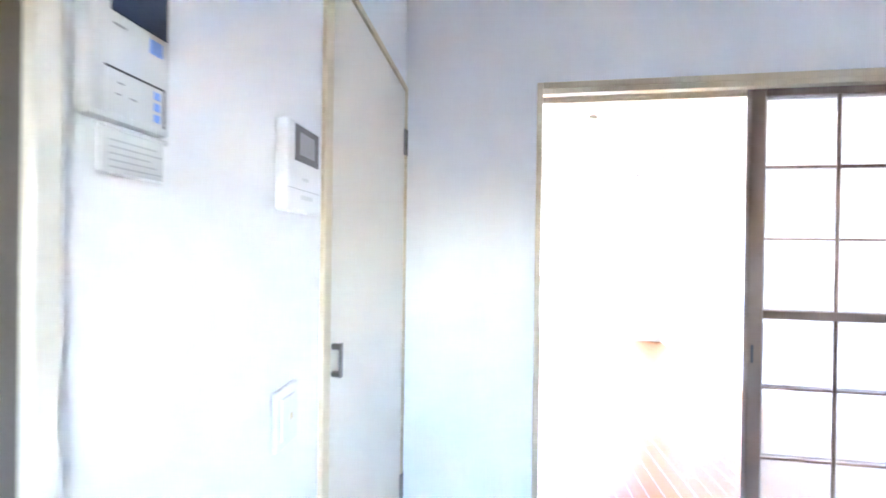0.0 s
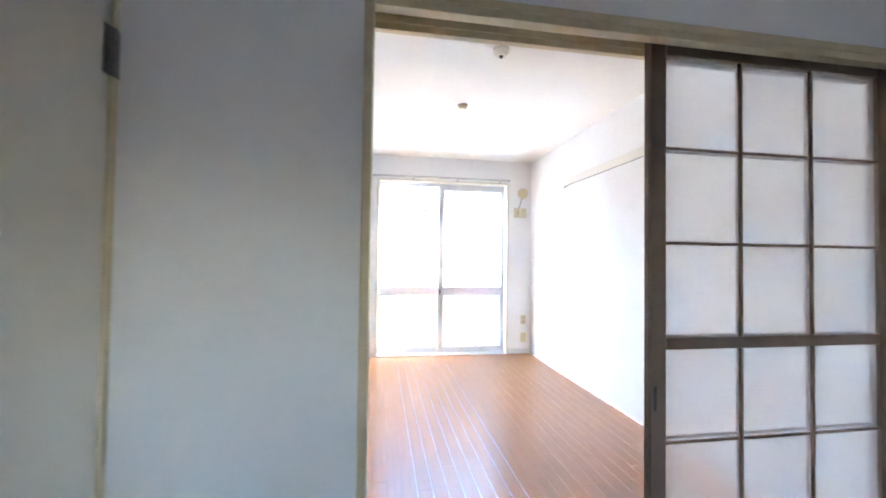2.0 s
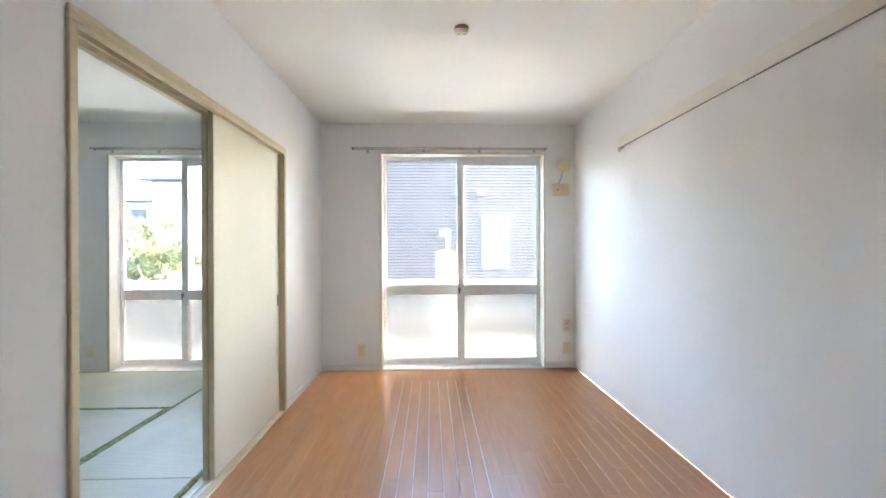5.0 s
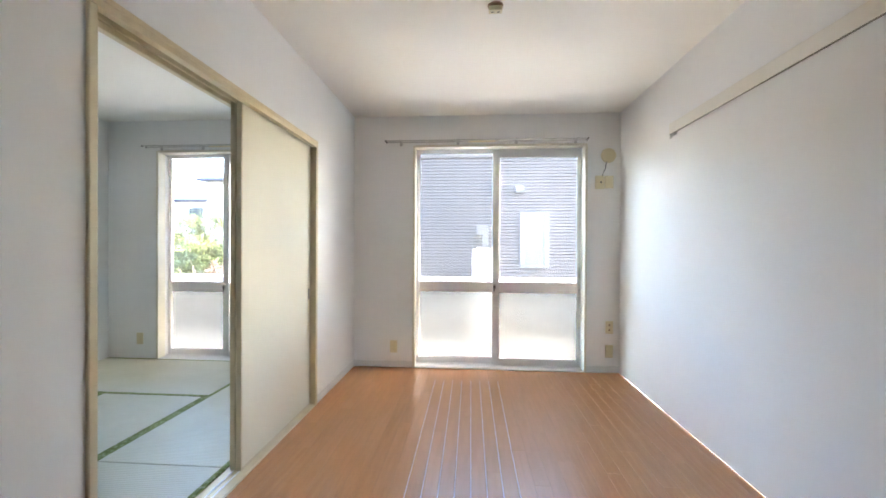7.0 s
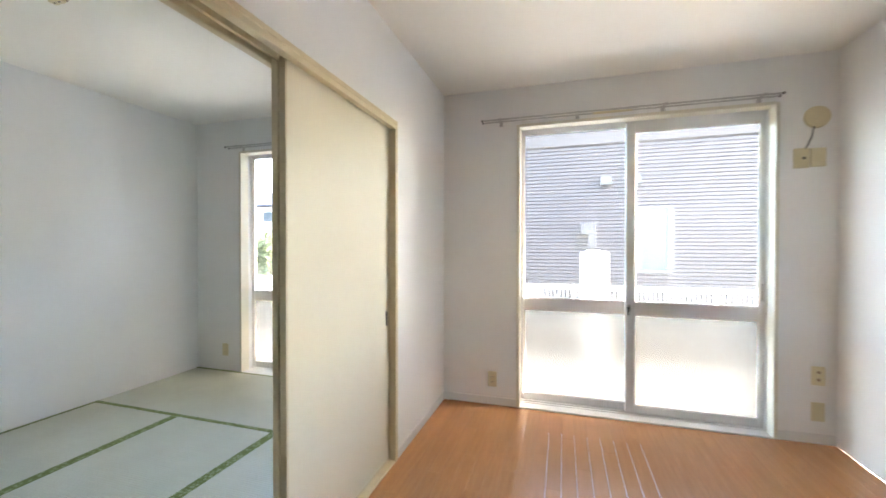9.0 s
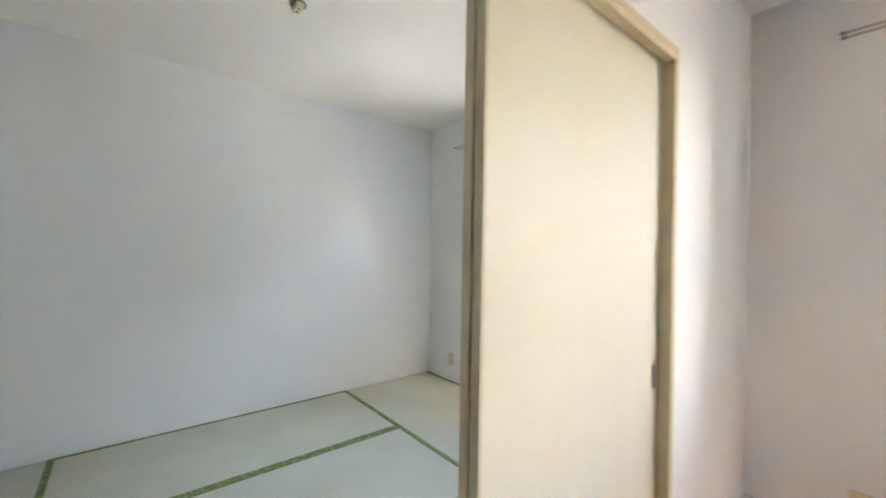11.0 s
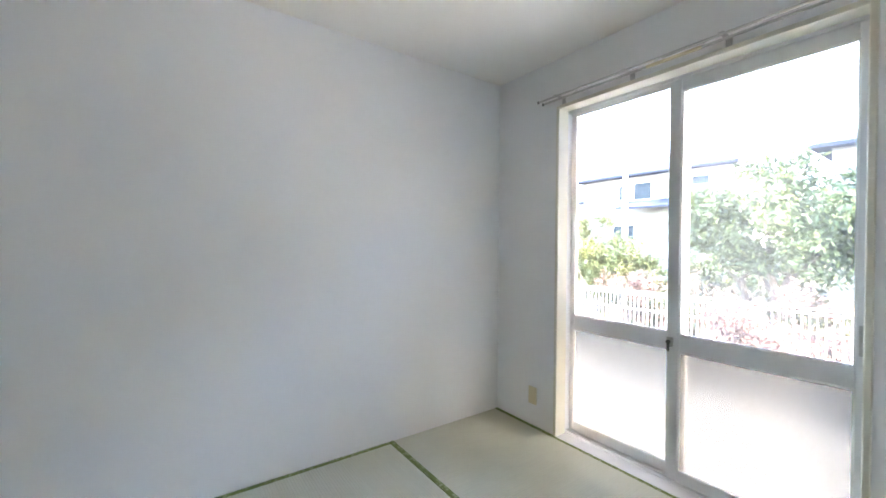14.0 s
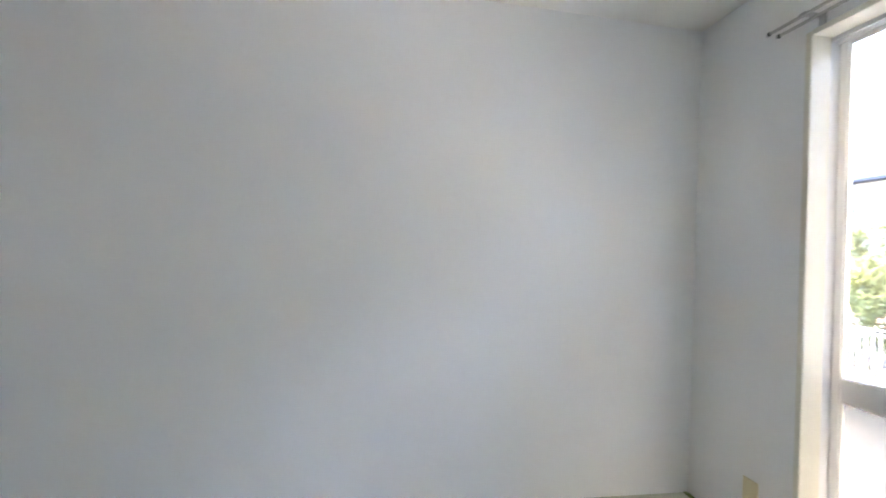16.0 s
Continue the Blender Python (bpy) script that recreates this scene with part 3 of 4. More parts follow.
# ---- kitchen: flush door and wall fittings ----
fr = thing("door_1", "closed cream flush door with a metal bow handle", "door", (KX, 0.786, 0), kind="structure")
part("door_casing", box(KX - 0.10, KX + 0.012, 0.786, 0.832, 0, 1.995, 0.003), CASING, fr, "narrow cream casing")
part("door_casing", box(KX - 0.10, KX + 0.012, 1.652, KN - 0.001, 0, 1.995, 0.003), CASING, fr)
part("door_casing", box(KX - 0.10, KX + 0.012, 0.832, 1.652, 1.970, 1.995, 0.003), CASING, fr)
leaf = part("door_leaf", box(KX - 0.028, KX + 0.006, 0.835, 1.649, 0.008, 1.966, 0.003), DOORPAINT, fr, "plain cream door leaf")
bm = box(KX + 0.006, KX + 0.032, 0.845, 0.859, 0.868, 0.884, 0.003)
box(KX + 0.006, KX + 0.032, 0.845, 0.859, 0.943, 0.959, 0.003, bm=bm)
box(KX + 0.028, KX + 0.036, 0.844, 0.860, 0.866, 0.961, 0.003, bm=bm)
part("handle", bm, HINGEMETAL, leaf, "small dull metal bow handle")
for z in (1.662, 0.022):
    bm = box(KX + 0.006, KX + 0.010, 1.628, 1.647, z, z + 0.122, 0.001)
    box(KX + 0.012, KX + 0.015, 1.653, 1.674, z, z + 0.122, 0.001, bm=bm)
    for i in range(3):
        rod((KX + 0.014, 1.650, z + 0.041 * i + 0.001), (KX + 0.014, 1.650, z + 0.041 * i + 0.038), 0.006, bm=bm)
    part("hinge", bm, HINGEMETAL, fr, "dull metal butt hinge")

fr = thing("door_frame_3", "pale casing at the opening to the hall", "door frame", (KX, 0.155, 0), kind="structure")
part("jamb", box(KX - 0.004, KX + 0.012, 0.153, 0.182, 0, 2.05, 0.003), WINCASE, fr)
# added lining; its dark colour stands for the shaded side of the opening
part("lining", box(KX - 0.13, KX - 0.004, 0.156, 0.182, 0, 2.05, 0.002), HALLDARK, fr, "added dark lining that stands for shade in the opening")
part("jamb", box(KX - 0.13, KX + 0.012, -0.70, -0.672, 0, 2.05, 0.003), WINCASE, fr)
part("head", box(KX - 0.13, KX + 0.012, -0.672, 0.153, 2.022, 2.05, 0.003), WINCASE, fr)

# water heater control
rm = thing("heater_control", "grey-white wall control with its flap hanging open", "control panel", (KX, 0.246, 1.36))
ry0, ry1, rx = 0.194, 0.298, KX + 0.024
part("housing", box(KX + 0.0005, rx, ry0, ry1, 1.362, 1.62, 0.007, seg=2), REMOTEPL, rm)
part("display", box(rx, rx + 0.0015, ry0 + 0.022, ry1 - 0.008, 1.484, 1.575, 0.0006), SCREEN, rm, "dark blue-grey display")
part("button", box(rx, rx + 0.003, ry1 - 0.034, ry1 - 0.016, 1.459, 1.477, 0.0012), BLUEBTN, rm, "pale blue square button")
part("seam", box(rx, rx + 0.001, ry0 + 0.016, ry1 - 0.011, 1.4195, 1.4220), BLACKPL, rm)
part("seam", box(rx, rx + 0.001, ry1 - 0.0130, ry1 - 0.011, 1.372, 1.4195), BLACKPL, rm)
part("button_field", box(rx, rx + 0.001, ry0 + 0.018, ry1 - 0.0135, 1.370, 1.4190), REMOTEPL, rm)
for i in range(3):
    part("button", box(rx + 0.001, rx + 0.003, ry1 - 0.028, ry1 - 0.019, 1.376 + 0.014 * i, 1.386 + 0.014 * i, 0.001), BLUEBTN, rm)
for y, z, w in ((0.030, 1.405, 0.008), (0.028, 1.392, 0.006), (0.045, 1.392, 0.008), (0.026, 1.470, 0.014)):
    part("print_bar", box(rx + 0.0002, rx + 0.0016, ry0 + y, ry0 + y + w, z, z + 0.002), INK, rm)
flap = part("flap", box(rx - 0.004, rx + 0.002, ry0 + 0.010, ry1 - 0.012, 1.302, 1.353, 0.002), REMOTEPL, rm, "hinged cover hanging open")
for i in range(5):
    part("print_bar", box(rx + 0.0018, rx + 0.0024, ry0 + 0.020, ry1 - 0.016 - 0.008 * (i % 3), 1.309 + 0.0075 * i, 1.3112 + 0.0075 * i), PALEINK, flap)
part("flap_hinge", rod((rx - 0.002, ry0 + 0.014, 1.355), (rx - 0.002, ry1 - 0.006, 1.355), 0.0035), REMOTEPL, rm)

# intercom
ic = thing("intercom", "white wall intercom with a small grey screen", "intercom", (KX, 0.646, 1.30))
iy0, iy1, ix = 0.574, 0.719, KX + 0.030
part("housing", box(KX + 0.0005, ix, iy0, iy1, 1.297, 1.487, 0.006, seg=2), PLASTIC, ic)
bez = part("screen_bezel", box(ix, ix + 0.0015, iy0 + 0.026, iy1 - 0.013, 1.404, 1.481, 0.0006), BEZEL, ic, "dark grey screen surround")
part("screen", box(ix + 0.0015, ix + 0.002, iy0 + 0.046, iy1 - 0.034, 1.419, 1.467), SCREENGREY, bez)
part("button", box(ix, ix + 0.002, iy0 + 0.056, iy1 - 0.060, 1.364, 1.372, 0.001), REMOTEPL, ic)
part("button", box(ix, ix + 0.002, iy0 + 0.050, iy1 - 0.040, 1.324, 1.334, 0.001), REMOTEPL, ic)
part("seam", box(ix, ix + 0.0006, iy0 + 0.004, iy1 - 0.004, 1.3445, 1.3455), INK, ic)

# light switch
sw = thing("light_switch", "white wide-rocker light switch on the kitchen wall", "light switch", (KX, 0.619, 0.86))
part("plate", box(KX + 0.0005, KX + 0.011, 0.576, 0.662, 0.796, 0.925, 0.004, seg=2), PLASTIC, sw)
part("rocker", box(KX + 0.011, KX + 0.0145, 0.592, 0.646, 0.815, 0.905, 0.002), PLASTIC, sw)
part("marker", box(KX + 0.0145, KX + 0.0150, 0.623, 0.633, 0.850, 0.864), CREAMPL, sw, "small cream indicator")


# ---- small fittings of the two rooms ----
def outlet(x, z, holes, label):
    o = thing("wall_outlet", label, "wall outlet", (x, F, z), "wall plates")
    part("plate", box(x - 0.035, x + 0.035, F - 0.008, F - 0.0005, z - 0.060, z + 0.060, 0.003, seg=2), CREAMPL, o)
    part("insert", box(x - 0.021, x + 0.021, F - 0.0105, F - 0.008, z - 0.042, z + 0.042, 0.0015), CREAMPL, o)
    for dz in holes:
        if len(holes) == 2 and holes[0] > 0.02:
            part("socket_hole", rod((x, F - 0.0108, z + dz), (x, F - 0.0118, z + dz), 0.010), BROWNPL, o, "dark round jack")
        else:
            for dx in (-0.006, 0.006):
                part("socket_slot", box(x + dx - 0.0012, x + dx + 0.0012, F - 0.0112, F - 0.0104, z + dz - 0.006, z + dz + 0.006), BLACKPL, o)
    return o


outlet(-0.088, 0.206, (0.02, -0.02), "cream double power outlet low on the wall")
outlet(2.003, 0.437, (0.024, -0.024), "cream wall plate with two dark jacks")
outlet(2.003, 0.207, (), "blank cream cover plate low on the wall")
outlet(-2.773, 0.228, (), "cream cover plate low on the tatami room wall")

ac = thing("air_conditioner_outlet", "cream power outlet plate high on the wall", "wall outlet", (1.947, F, 1.825))
part("plate", box(1.862, 1.945, F - 0.010, F - 0.0005, 1.765, 1.892, 0.003), CREAMPL, ac)
part("plate", box(1.949, 2.030, F - 0.014, F - 0.0005, 1.770, 1.888, 0.003), CREAMPL, ac)
part("socket_hole", rod((1.916, F - 0.0102, 1.828), (1.916, F - 0.0125, 1.828), 0.009), BLACKPL, ac)
cap = thing("pipe_hole_cap", "round cream cap over the pipe hole, with wire", "wall cap", (1.985, F, 2.085))
bm = rod((1.985, F - 0.0005, 2.085), (1.985, F - 0.016, 2.085), 0.070, 0.066, 40)
part("cap", bm, CREAMPL, cap)
part("rim", rod((1.985, F - 0.016, 2.085), (1.985, F - 0.019, 2.085), 0.050, 0.047, 40), CREAMPL, cap)
pts = [(1.966, F - 0.016, 2.022), (1.956, F - 0.022, 1.996), (1.950, F - 0.022, 1.958), (1.934, F - 0.020, 1.918), (1.924, F - 0.012, 1.888)]
bm = bmesh.new()
for a, b in zip(pts, pts[1:]):
    rod(a, b, 0.0035, seg=8, bm=bm)
part("wire", bm, BLACKPL, cap, "short dark wire")

rail = thing("picture_rail", "slim white picture rail along the white wall", "picture rail", (R, 3.2, 2.06))
part("board", box(R - 0.016, R - 0.0005, K, 4.50, 2.012, 2.088, 0.003), RAILPAINT, rail)
part("groove", box(R - 0.014, R - 0.004, K, 4.496, 2.0098, 2.0118), HINGEMETAL, rail, "dark groove under the rail")
bm = box(R - 0.016, R - 0.004, 4.41, 4.49, 1.993, 2.006, 0.002)
box(R - 0.020, R - 0.014, 4.455, 4.485, 1.977, 1.993, 0.002, bm=bm)
part("hanger", bm, STEEL, rail, "small grey sliding hook")


def rosette(x, y, label):
    r = thing("ceiling_rosette", label, "ceiling socket", (x, y, C), "ceiling sockets")
    part("base", rod((x, y, C - 0.0005), (x, y, C - 0.008), 0.042, 0.040, 32), BROWNPL, r)
    part("body", box(x - 0.036, x + 0.036, y - 0.019, y + 0.019, C - 0.034, C - 0.008, 0.004, seg=2), CREAMPL, r, "tan lamp socket block")
    for s in (-1, 1):
        part("slot", box(x + s * 0.016 - 0.007, x + s * 0.016 + 0.007, y - 0.004, y + 0.004, C - 0.0348, C - 0.034), BLACKPL, r)


rosette(0.799, 3.709, "small brown lamp socket on the ceiling")
rosette(-1.932, 3.648, "small brown lamp socket on the tatami room ceiling")

sd = thing("smoke_detector", "round cream smoke detector on the ceiling", "smoke detector", (0.85, 2.83, C))
part("base", rod((0.85, 2.83, C - 0.0005), (0.85, 2.83, C - 0.016), 0.050, 0.052, 36), WINCASE, sd)
part("head", rod((0.85, 2.83, C - 0.016), (0.85, 2.83, C - 0.040), 0.046, 0.030, 36), WINCASE, sd)
part("sensor", rod((0.85, 2.83, C - 0.040), (0.85, 2.83, C - 0.052), 0.012, 0.009, 16), DARKMETAL, sd, "small dark sensor tip")

# ---- outside ----
bm = box(-200, 200, -200, 320, GZ - 0.3, GZ)
tagged(part("ground", bm, SOIL), "dry garden ground with sparse grass", "ground", kind="structure")
bm = box(-9, 8, N2, 8.7, GZ, GZ + 0.03, 0.01)
tagged(part("pavement", bm, PAVING), "pale concrete strip outside the windows", "pavement", kind="structure")

# white mesh fence
FEN, FTOP = 9.0, 0.62
fence = thing("fence", "white wire mesh garden fence on slim posts", "fence", (0, FEN, GZ))
post = None
for i in range(10):
    x = -11.4 + 2.0 * i
    part("post", rod((x, FEN + 0.03, GZ), (x, FEN + 0.03, FTOP + 0.01), 0.022, seg=12), WHITEPAINT, fence)
for z in (FTOP, FTOP - 0.05, 0.36, 0.08, -0.2):
    part("rail", box(-11.5, 7.0, FEN - 0.006, FEN + 0.006, z - 0.007, z + 0.007), WHITEPAINT, fence)
me = bpy.data.meshes.new("picket")
bm = box(-0.004, 0.004, FEN - 0.010, FEN - 0.006, GZ + 0.08, FTOP + 0.012)
bm.to_mesh(me)
bm.free()
for i in range(288):
    ob = link_mesh("picket", me, WHITEPAINT, fence)
    ob.matrix_basis = Matrix.Translation((-11.45 + 0.064 * i, 0, 0))

# white outdoor unit beside the fence
wb = thing("outdoor_cabinet", "tall white outdoor cabinet with a small flue cap", "cabinet", (0.90, 8.65, GZ))
part("body", box(0.705, 1.085, 8.45, 8.85, GZ + 0.03, 1.16, 0.012, seg=2), WHITEPAINT, wb)
part("front_panel", box(0.730, 1.060, 8.444, 8.450, GZ + 0.12, 1.125, 0.003), WHITEPAINT, wb)
part("cap", box(0.79, 0.98, 8.53, 8.75, 1.16, 1.195, 0.008), WHITEPAINT, wb, "flat cap on top")

# neighbouring building with dark horizontal siding
BY, BX0, BX1, BTOP, PITCH = 11.0, -1.35, 4.7, 4.9, 0.074
nb = thing("neighbour_house", "dark grey house with ribbed horizontal siding", "house", (BX0, BY, GZ))
part("wall", box(BX0 + 0.01, BX1, BY + 0.03, BY + 7, GZ, BTOP), SIDING, nb)
bm = prism([(BY - 0.35, BTOP), (BY + 3.5, BTOP + 0.5), (BY + 7.3, BTOP), (BY + 7.3, BTOP - 0.12), (BY - 0.35, BTOP - 0.12)], "x", BX0 - 0.3, BX1 + 0.3)
part("roof", bm, ROOFTILE, nb)
part("foundation", box(BX0, BX1, BY - 0.005, BY + 0.03, GZ, GZ + 0.3), CONCRETE, nb)
bm = prism([(BY + 0.03, 0.0), (BY + 0.002, 0.0), (BY - 0.006, 0.010), (BY + 0.006, PITCH - 0.007), (BY + 0.03, PITCH - 0.007)], "x", BX0, BX1)
me = bpy.data.meshes.new("siding_board")
bmesh.ops.recalc_face_normals(bm, faces=bm.faces)
bm.to_mesh(me)
bm.free()
z = GZ + 0.3
while z < BTOP - 0.2:
    ob = link_mesh("siding_board", me, SIDING, nb)
    ob.matrix_basis = Matrix.Translation((0, 0, z))
    z += PITCH
part("band", box(BX0 - 0.01, BX1, BY - 0.03, BY + 0.002, 3.35, 3.60, 0.005), SIDING, nb, "flat grey band between storeys")
part("corner_trim", box(BX0 - 0.02, BX0 + 0.06, BY - 0.025, BY + 0.06, GZ, BTOP - 0.12, 0.004), SIDING, nb)
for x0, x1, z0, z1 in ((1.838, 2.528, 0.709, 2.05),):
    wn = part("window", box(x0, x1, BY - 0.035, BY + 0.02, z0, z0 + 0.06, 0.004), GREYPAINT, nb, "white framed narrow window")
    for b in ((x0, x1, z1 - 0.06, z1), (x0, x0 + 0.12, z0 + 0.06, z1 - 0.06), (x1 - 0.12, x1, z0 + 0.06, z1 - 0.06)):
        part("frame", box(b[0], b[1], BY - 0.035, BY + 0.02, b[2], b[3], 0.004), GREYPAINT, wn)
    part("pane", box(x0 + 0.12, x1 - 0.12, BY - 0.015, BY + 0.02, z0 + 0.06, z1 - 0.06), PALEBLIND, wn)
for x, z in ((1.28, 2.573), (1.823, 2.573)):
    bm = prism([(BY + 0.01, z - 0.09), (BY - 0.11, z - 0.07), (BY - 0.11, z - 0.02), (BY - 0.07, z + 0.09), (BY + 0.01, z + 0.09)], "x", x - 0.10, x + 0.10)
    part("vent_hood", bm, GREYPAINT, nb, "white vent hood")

# added boxes stand in for a ghostly patch of light on the siding
bm = box(0.79, 1.095, BY - 0.10, BY + 0.01, 1.49, 1.71, 0.006)
part("light_patch", bm, PATCHGREY, nb, "added grey box for a pale patch of light on the siding")
part("light_patch_foot", box(0.94, 1.095, BY - 0.08, BY + 0.01, 1.21, 1.49, 0.006), PATCHGREY, nb)

# far white house with blue-grey roofs, and a corner of another
def far_house(label, x0, x1, y0, y1, eave, ridge, hip, windows):
    h = thing("house", label, "house", ((x0 + x1) / 2, y0, GZ))
    part("wall", box(x0, x1, y0, y1, GZ, eave), HOUSEWALL, h)
    o = 0.5
    own = bmesh.new()
    ym = (y0 + y1) / 2
    lo = [own.verts.new(p) for p in ((x0 - o, y0 - o, eave - 0.12), (x1 + o, y0 - o, eave - 0.12), (x1 + o, y1 + o, eave - 0.12), (x0 - o, y1 + o, eave - 0.12))]
    up = [own.verts.new(p) for p in ((x0 - o, y0 - o, eave), (x1 + o, y0 - o, eave), (x1 + o, y1 + o, eave), (x0 - o, y1 + o, eave))]
    r = [own.verts.new((x0 + hip, ym, ridge)), own.verts.new((x1 - hip, ym, ridge))]
    own.faces.new(lo)
    for i in range(4):
        own.faces.new((lo[i], lo[(i + 1) % 4], up[(i + 1) % 4], up[i]))
    own.faces.new((up[0], up[1], r[1], r[0]))
    own.faces.new((up[2], up[3], r[0], r[1]))
    own.faces.new((up[1], up[2], r[1]))
    own.faces.new((up[3], up[0], r[0]))
    part("roof", own, ROOFTILE, h, "blue-grey hipped roof")
    for a, b, c, d in windows:
        wn = part("window", box(a, b, y0 - 0.05, y0 + 0.02, c, d, 0.01), WHITEPAINT, h)
        part("pane", box(a + 0.07, b - 0.07, y0 - 0.06, y0 - 0.04, c + 0.07, d - 0.07), DARKGLASS, wn)
    return h


h = far_house("two-storey white house with a slate roof behind trees", -16.2, -8.2, 25.5, 32.0, 5.45, 7.0, 3.0,
              [(-13.85, -13.25, 3.95, 4.95), (-12.95, -11.85, 3.9, 5.0), (-11.1, -10.6, 3.8, 4.7), (-9.9, -9.0, 4.1, 5.0), (-14.2, -12.8, 1.2, 2.6), (-10.6, -9.2, 1.2, 2.6)])
bm = prism([(25.5, 3.95), (24.0, 3.45), (24.0, 3.35), (25.5, 3.60)], "x", -13.2, -8.0)
part("porch_roof", bm, ROOFTILE, h, "low roof over the ground floor")
bm = box(-10.2, -8.0, 24.3, 25.5, 3.5, 4.35, 0.02)
part("balcony", bm, HOUSEWALL, h, "solid white balcony front")
far_house("white house with a dark overhanging roof", -4.0, 3.0, 21.5, 28.0, 4.75, 6.3, 2.6, [(-2.6, -1.2, 3.2, 4.2)])
far_house("low pale house far behind the garden", -33.0, -20.0, 34.0, 41.0, 5.2, 7.0, 3.0, [(-28.0, -26.5, 3.5, 4.6), (-24.0, -22.5, 3.5, 4.6)])

pole = thing("utility_pole", "grey concrete utility pole with cross-arm", "utility pole", (-11.6, 22.2, GZ))
part("mast", rod((-11.6, 22.2, GZ), (-11.6, 22.2, 9.2), 0.15, 0.10, 14), CONCRETE, pole)
part("cross_arm", box(-12.35, -10.85, 22.15, 22.25, 8.6, 8.7), CONCRETE, pole)
part("transformer", rod((-11.85, 22.2, 5.0), (-11.85, 22.2, 5.7), 0.20, seg=16), CONCRETE, pole)
for i in range(2):
    wire = []
    for k in range(13):
        u = k / 12
        wire.append(Vector((-12.25 + 1.3 * i - 26 * u, 22.2 + 5 * u, 8.72 - 3.2 * u * (1 - u))))
    bm = bmesh.new()
    for a, b in zip(wire, wire[1:]):
        rod(a, b, 0.012, seg=5, bm=bm)
    part("cable", bm, BLACKPL, pole)


def leaf_cloud(name, centres, count, size, material, parent, seed, flat=0.75, label=""):
    """Many small folded leaves gathered round twig ends inside several clumps."""
    rg = np.random.default_rng(seed)
    c = np.array(centres, float)
    which = rg.integers(0, len(c), count)
    way = rg.normal(size=(count, 3))
    way /= np.linalg.norm(way, axis=1)[:, None]
    rad = c[which, 3] * rg.random(count) ** 0.45
    pos = c[which, :3] + way * rad[:, None] * np.array([1, 1, flat])
    knot = rg.normal(size=(count // 9 + 1, 3)) * 0.05
    pos += knot[rg.integers(0, len(knot), count)]
    a = rg.normal(size=(count, 3)) + np.array([0, 0, 0.2])
    a /= np.linalg.norm(a, axis=1)[:, None]
    n = rg.normal(size=(count, 3)) + np.array([0, 0, 1.0])
    b = np.cross(n, a)
    b /= np.linalg.norm(b, axis=1)[:, None] + 1e-9
    up = np.cross(a, b)
    s = size * (0.6 + 0.8 * rg.random(count))[:, None]
    v = np.stack([pos - a * s, pos + b * s * 0.42 + up * s * 0.15, pos + a * s, pos - b * s * 0.42 + up * s * 0.15], 1).reshape(-1, 3)
    k = np.arange(count)[:, None] * 4
    faces = np.concatenate([k + np.array([0, 1, 2]), k + np.array([0, 2, 3])], 0)
    me = bpy.data.meshes.new(name)
    me.from_pydata(v.tolist(), [], faces.tolist())
    return link_mesh(name, me, material, parent, label)


def limbs(base_at, tips, r0, seed):
    """A trunk that forks towards the given tips, with bends on the way."""
    rg = random.Random(seed)
    bm = bmesh.new()
    fork = Vector(base_at) + Vector((0, 0, (tips[0][2] - base_at[2]) * 0.36))
    rod(base_at, fork, r0, r0 * 0.75, 10, bm)
    for t in tips:
        a, rr = fork.copy(), r0 * 0.62
        for i in range(1, 5):
            b = fork.lerp(Vector(t), i / 4) + Vector((rg.uniform(-0.08, 0.08), rg.uniform(-0.08, 0.08), rg.uniform(-0.04, 0.08)))
            rod(a, b, rr, rr * 0.7, 8, bm)
            c = b + Vector((rg.uniform(-0.4, 0.4), rg.uniform(-0.4, 0.4), rg.uniform(0.1, 0.4)))
            rod(b, c, rr * 0.45, rr * 0.12, 6, bm)
            a, rr = b, rr * 0.7
    return bm


def clumps(seed, centre, spread, count, r0, r1):
    rg = random.Random(seed)
    out = []
    while len(out) < count:
        p = [rg.uniform(-1, 1) for _ in range(3)]
        if sum(q * q for q in p) < 1:
            out.append((centre[0] + p[0] * spread[0], centre[1] + p[1] * spread[1], centre[2] + p[2] * spread[2], rg.uniform(r0, r1)))
    return out


tree = thing("tree", "broad leafy citrus tree behind the white fence", "tree", (-2.95, 11.6, GZ))
part("trunk", limbs((-2.95, 11.6, GZ), [(-3.9, 11.7, 2.0), (-3.2, 11.3, 2.5), (-2.3, 11.9, 2.3), (-2.0, 11.4, 1.7), (-3.6, 12.2, 1.5)], 0.10, 3), BARK, tree)
part("second_trunk", limbs((-3.45, 11.9, GZ), [(-4.2, 12.0, 1.6), (-3.7, 11.7, 2.2)], 0.075, 5), BARK, tree)
leaf_cloud("crown", clumps(7, (-2.85, 11.6, 1.80), (1.5, 1.1, 0.85), 70, 0.22, 0.48), 13500, 0.058, LEAF, tree, 11)

shrub = thing("shrub", "yellow-green leafy shrub behind the white fence", "shrub", (-5.7, 11.0, GZ), "garden shrubs")
part("stem", limbs((-5.7, 11.0, GZ), [(-6.2, 11.0, 1.3), (-5.3, 11.1, 1.5), (-5.8, 10.7, 1.0)], 0.05, 9), BARK, shrub)
leaf_cloud("crown", clumps(17, (-5.8, 11.0, 1.12), (1.1, 0.6, 0.85), 34, 0.18, 0.34), 8500, 0.05, LEAFYEL, shrub, 21)

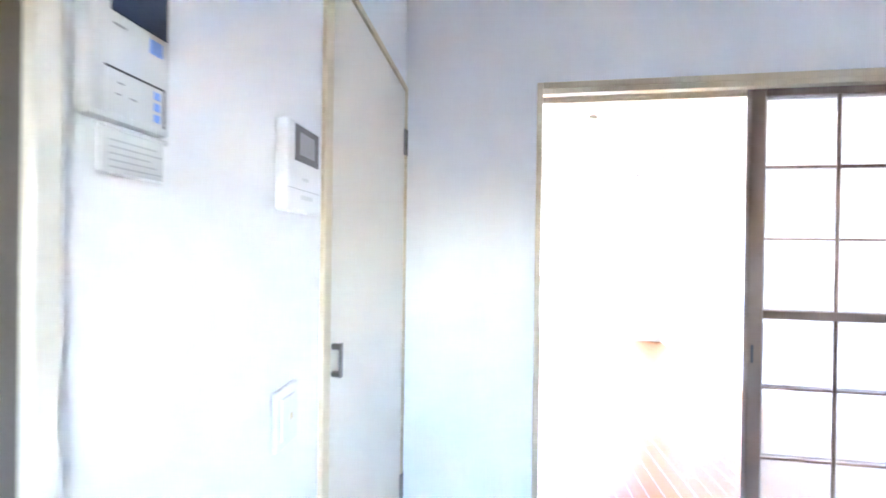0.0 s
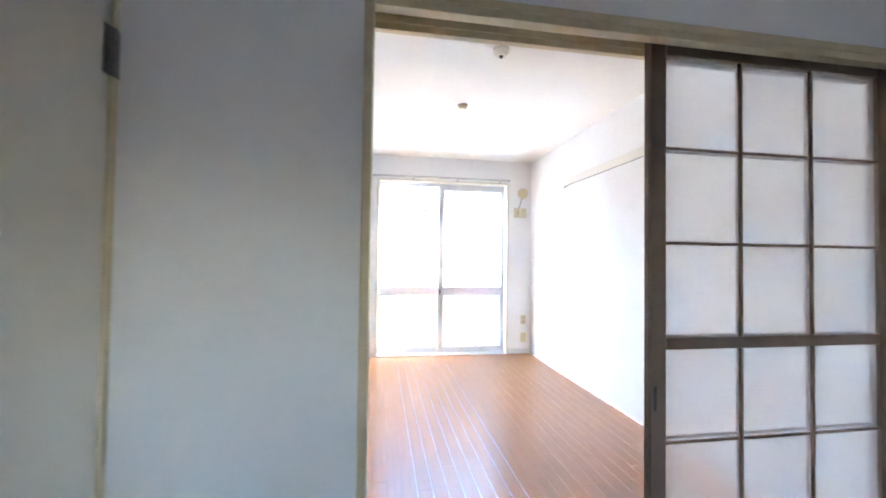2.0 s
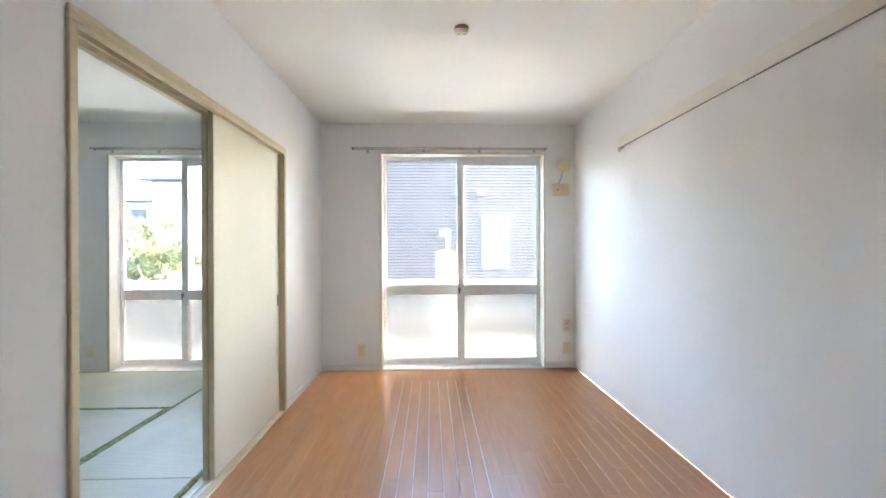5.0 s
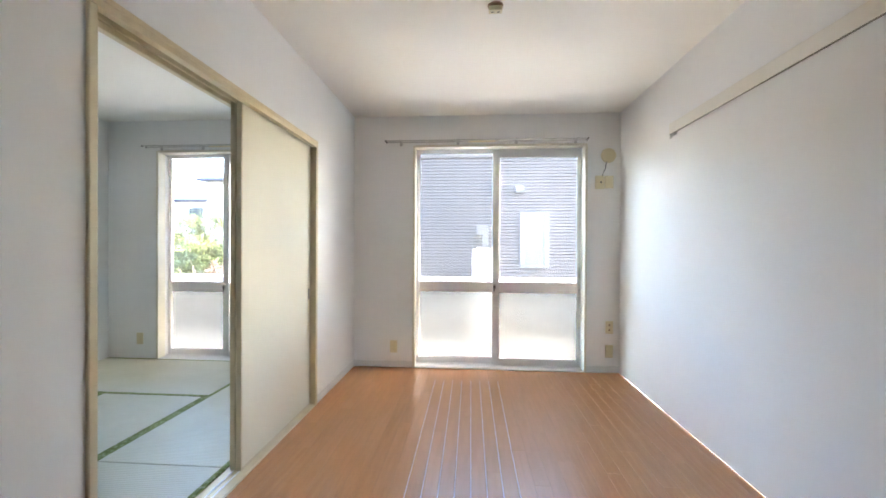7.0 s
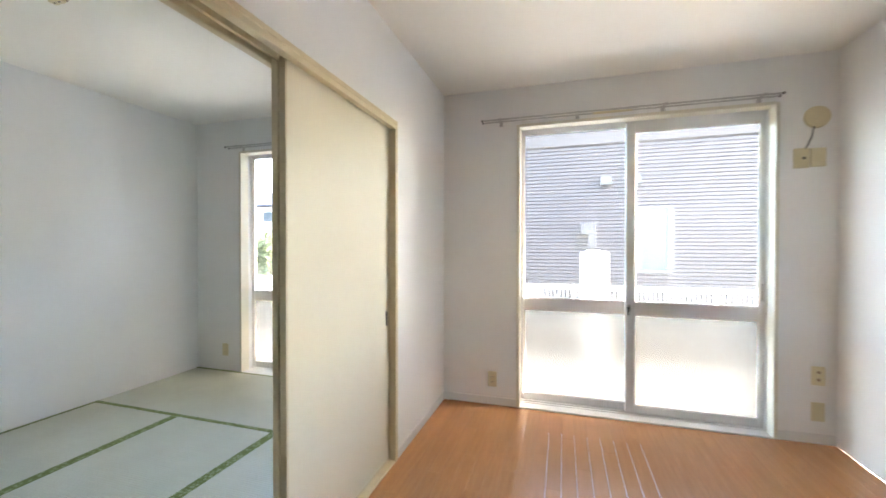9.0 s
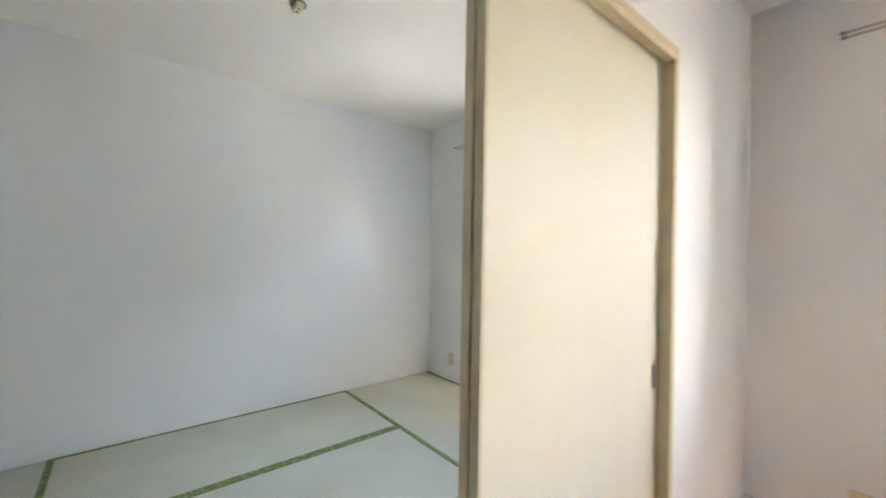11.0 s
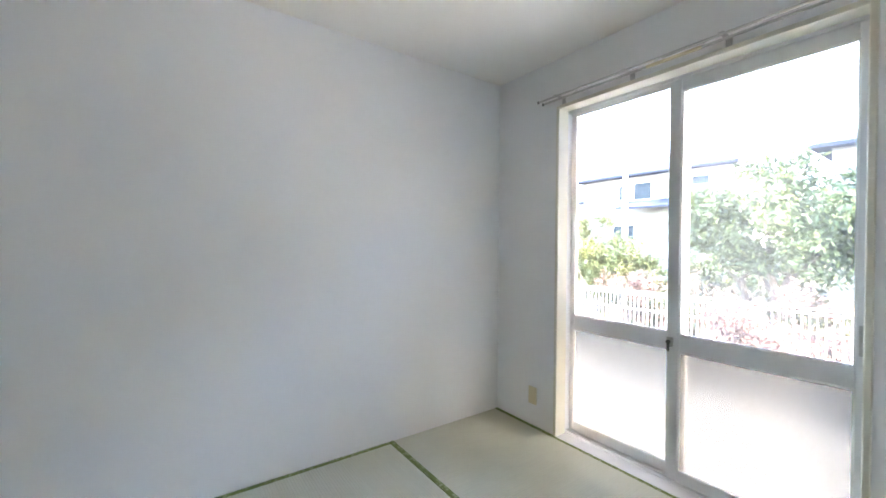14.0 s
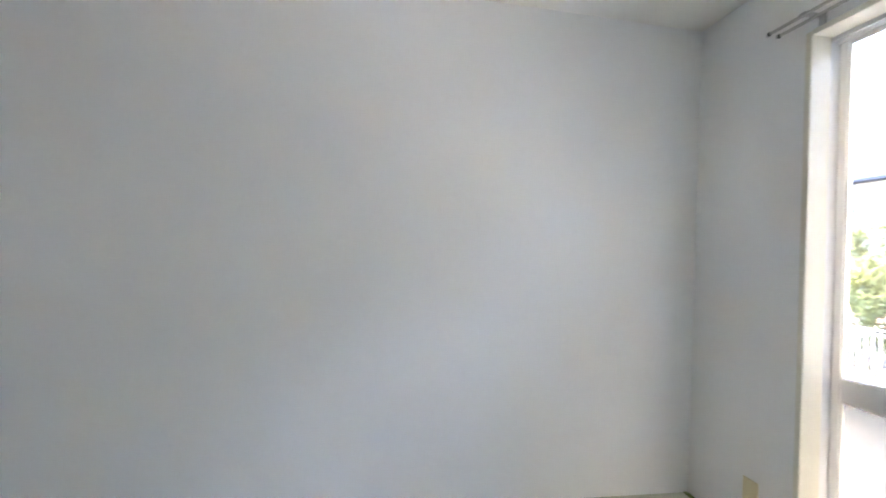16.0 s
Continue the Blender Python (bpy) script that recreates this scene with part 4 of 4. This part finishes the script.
shrub = thing("shrub", "dark green shrub behind the white fence", "shrub", (-7.6, 11.6, GZ), "garden shrubs")
part("stem", limbs((-7.6, 11.6, GZ), [(-8.0, 11.5, 1.2), (-7.2, 11.6, 1.4)], 0.05, 12), BARK, shrub)
leaf_cloud("crown", clumps(19, (-7.6, 11.6, 0.9), (1.1, 0.6, 0.7), 22, 0.18, 0.34), 4200, 0.055, LEAF, shrub, 23)

shrub = thing("shrub", "russet low shrub in front of the white fence", "shrub", (-2.42, 8.45, GZ), "garden shrubs")
part("stem", limbs((-2.42, 8.45, GZ), [(-2.6, 8.4, 0.4), (-2.2, 8.5, 0.45)], 0.02, 14), BARK, shrub)
leaf_cloud("crown", clumps(29, (-2.42, 8.45, 0.22), (0.36, 0.28, 0.36), 18, 0.10, 0.2), 6500, 0.026, LEAFRED, shrub, 31)

# bare branches and undergrowth along the far side of the fence
rg = random.Random(77)
bm = bmesh.new()
for i in range(150):
    x, y = rg.uniform(-9.5, -1.6), rg.uniform(9.5, 12.8)
    a = Vector((x, y, GZ))
    b = a + Vector((rg.uniform(-0.5, 0.5), rg.uniform(-0.3, 0.3), rg.uniform(0.5, 1.35)))
    rod(a, b, 0.012, 0.004, 5, bm)
    for k in range(3):
        c = a.lerp(b, rg.uniform(0.4, 0.95))
        rod(c, c + Vector((rg.uniform(-0.35, 0.35), rg.uniform(-0.2, 0.2), rg.uniform(-0.05, 0.3))), 0.006, 0.002, 4, bm)
tagged(part("undergrowth", bm, TWIG), "tangle of bare dry twigs behind the fence", "undergrowth", kind="stuff")
under = leaf_cloud("ground_leaves", [(rg.uniform(-10, -1.7), rg.uniform(9.4, 13.0), rg.uniform(-0.35, 0.35), rg.uniform(0.25, 0.55)) for _ in range(80)], 15000, 0.05, GRASS, None, 41)
tagged(under, "low pale green garden plants behind the fence", "plants", kind="stuff")
dry = leaf_cloud("dry_brush", [(rg.uniform(-5.2, -1.8), rg.uniform(9.5, 11.0), rg.uniform(-0.3, 0.75), rg.uniform(0.15, 0.3)) for _ in range(34)], 5200, 0.035, LEAFRED, None, 47)
tagged(dry, "dry russet brush behind the white fence", "brush", kind="stuff")
far = leaf_cloud("hedge", [(rg.uniform(-22, -3), rg.uniform(16.5, 19.5), rg.uniform(-0.2, 1.0), rg.uniform(0.5, 1.0)) for _ in range(60)], 9000, 0.11, LEAFYEL, None, 43)
tagged(far, "loose green hedge before the far houses", "hedge", kind="stuff")


# ---- floor boards, laid along the room ----
LEN = 0.908
EDGES = [L] + [L + 0.054 + 0.08 * k for k in range(32)] + [R]


def board_mesh(name, width, length):
    bm = box(0.0017, width - 0.0017, 0.0002, length - 0.0002, -0.010, 0.0)
    top = [e for e in bm.edges if all(abs(v.co.z) < 1e-6 for v in e.verts)]
    bmesh.ops.bevel(bm, geom=top, offset=0.0006, segments=1, affect="EDGES")
    me = bpy.data.meshes.new(name)
    bm.to_mesh(me)
    bm.free()
    me.materials.append(WOODFLOOR)
    return me


boards = {}
for i, (x0, x1) in enumerate(zip(EDGES, EDGES[1:])):
    y = K - LEN * ((i * 0.37) % 1.0)
    while y < F - 0.002:
        a, b = max(y, K), min(y + LEN, F)
        key = (round(x1 - x0, 3), round(b - a, 3))
        if key[1] > 0.01:
            if key not in boards:
                boards[key] = board_mesh("floor_board", *key)
            ob = new("floor_board", boards[key])
            ob.location = (x0, a, 0)
            ob.parent = living_floor
        y += LEN


def seam_mesh(name, half, y0, y1, z, material):
    me = bpy.data.meshes.new(name)
    bm = box(-half, half, y0, y1, -0.010, z)
    bm.to_mesh(me)
    bm.free()
    me.materials.append(material)
    return me


# varnished seams between the strips; mid-room pale strips paint the window's glint on them
seam, glint = seam_mesh("floor_seam", 0.0017, K, F, -0.0006, SEAM), seam_mesh("glint_seam", 0.0016, K + 0.02, 5.1, -0.0002, GLINTSEAM)
for x in EDGES[1:-1]:
    ob = new("floor_seam", seam)
    ob.location = (x, 0, 0)
    ob.parent = living_floor
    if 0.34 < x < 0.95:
        ob = new("glint_seam", glint)
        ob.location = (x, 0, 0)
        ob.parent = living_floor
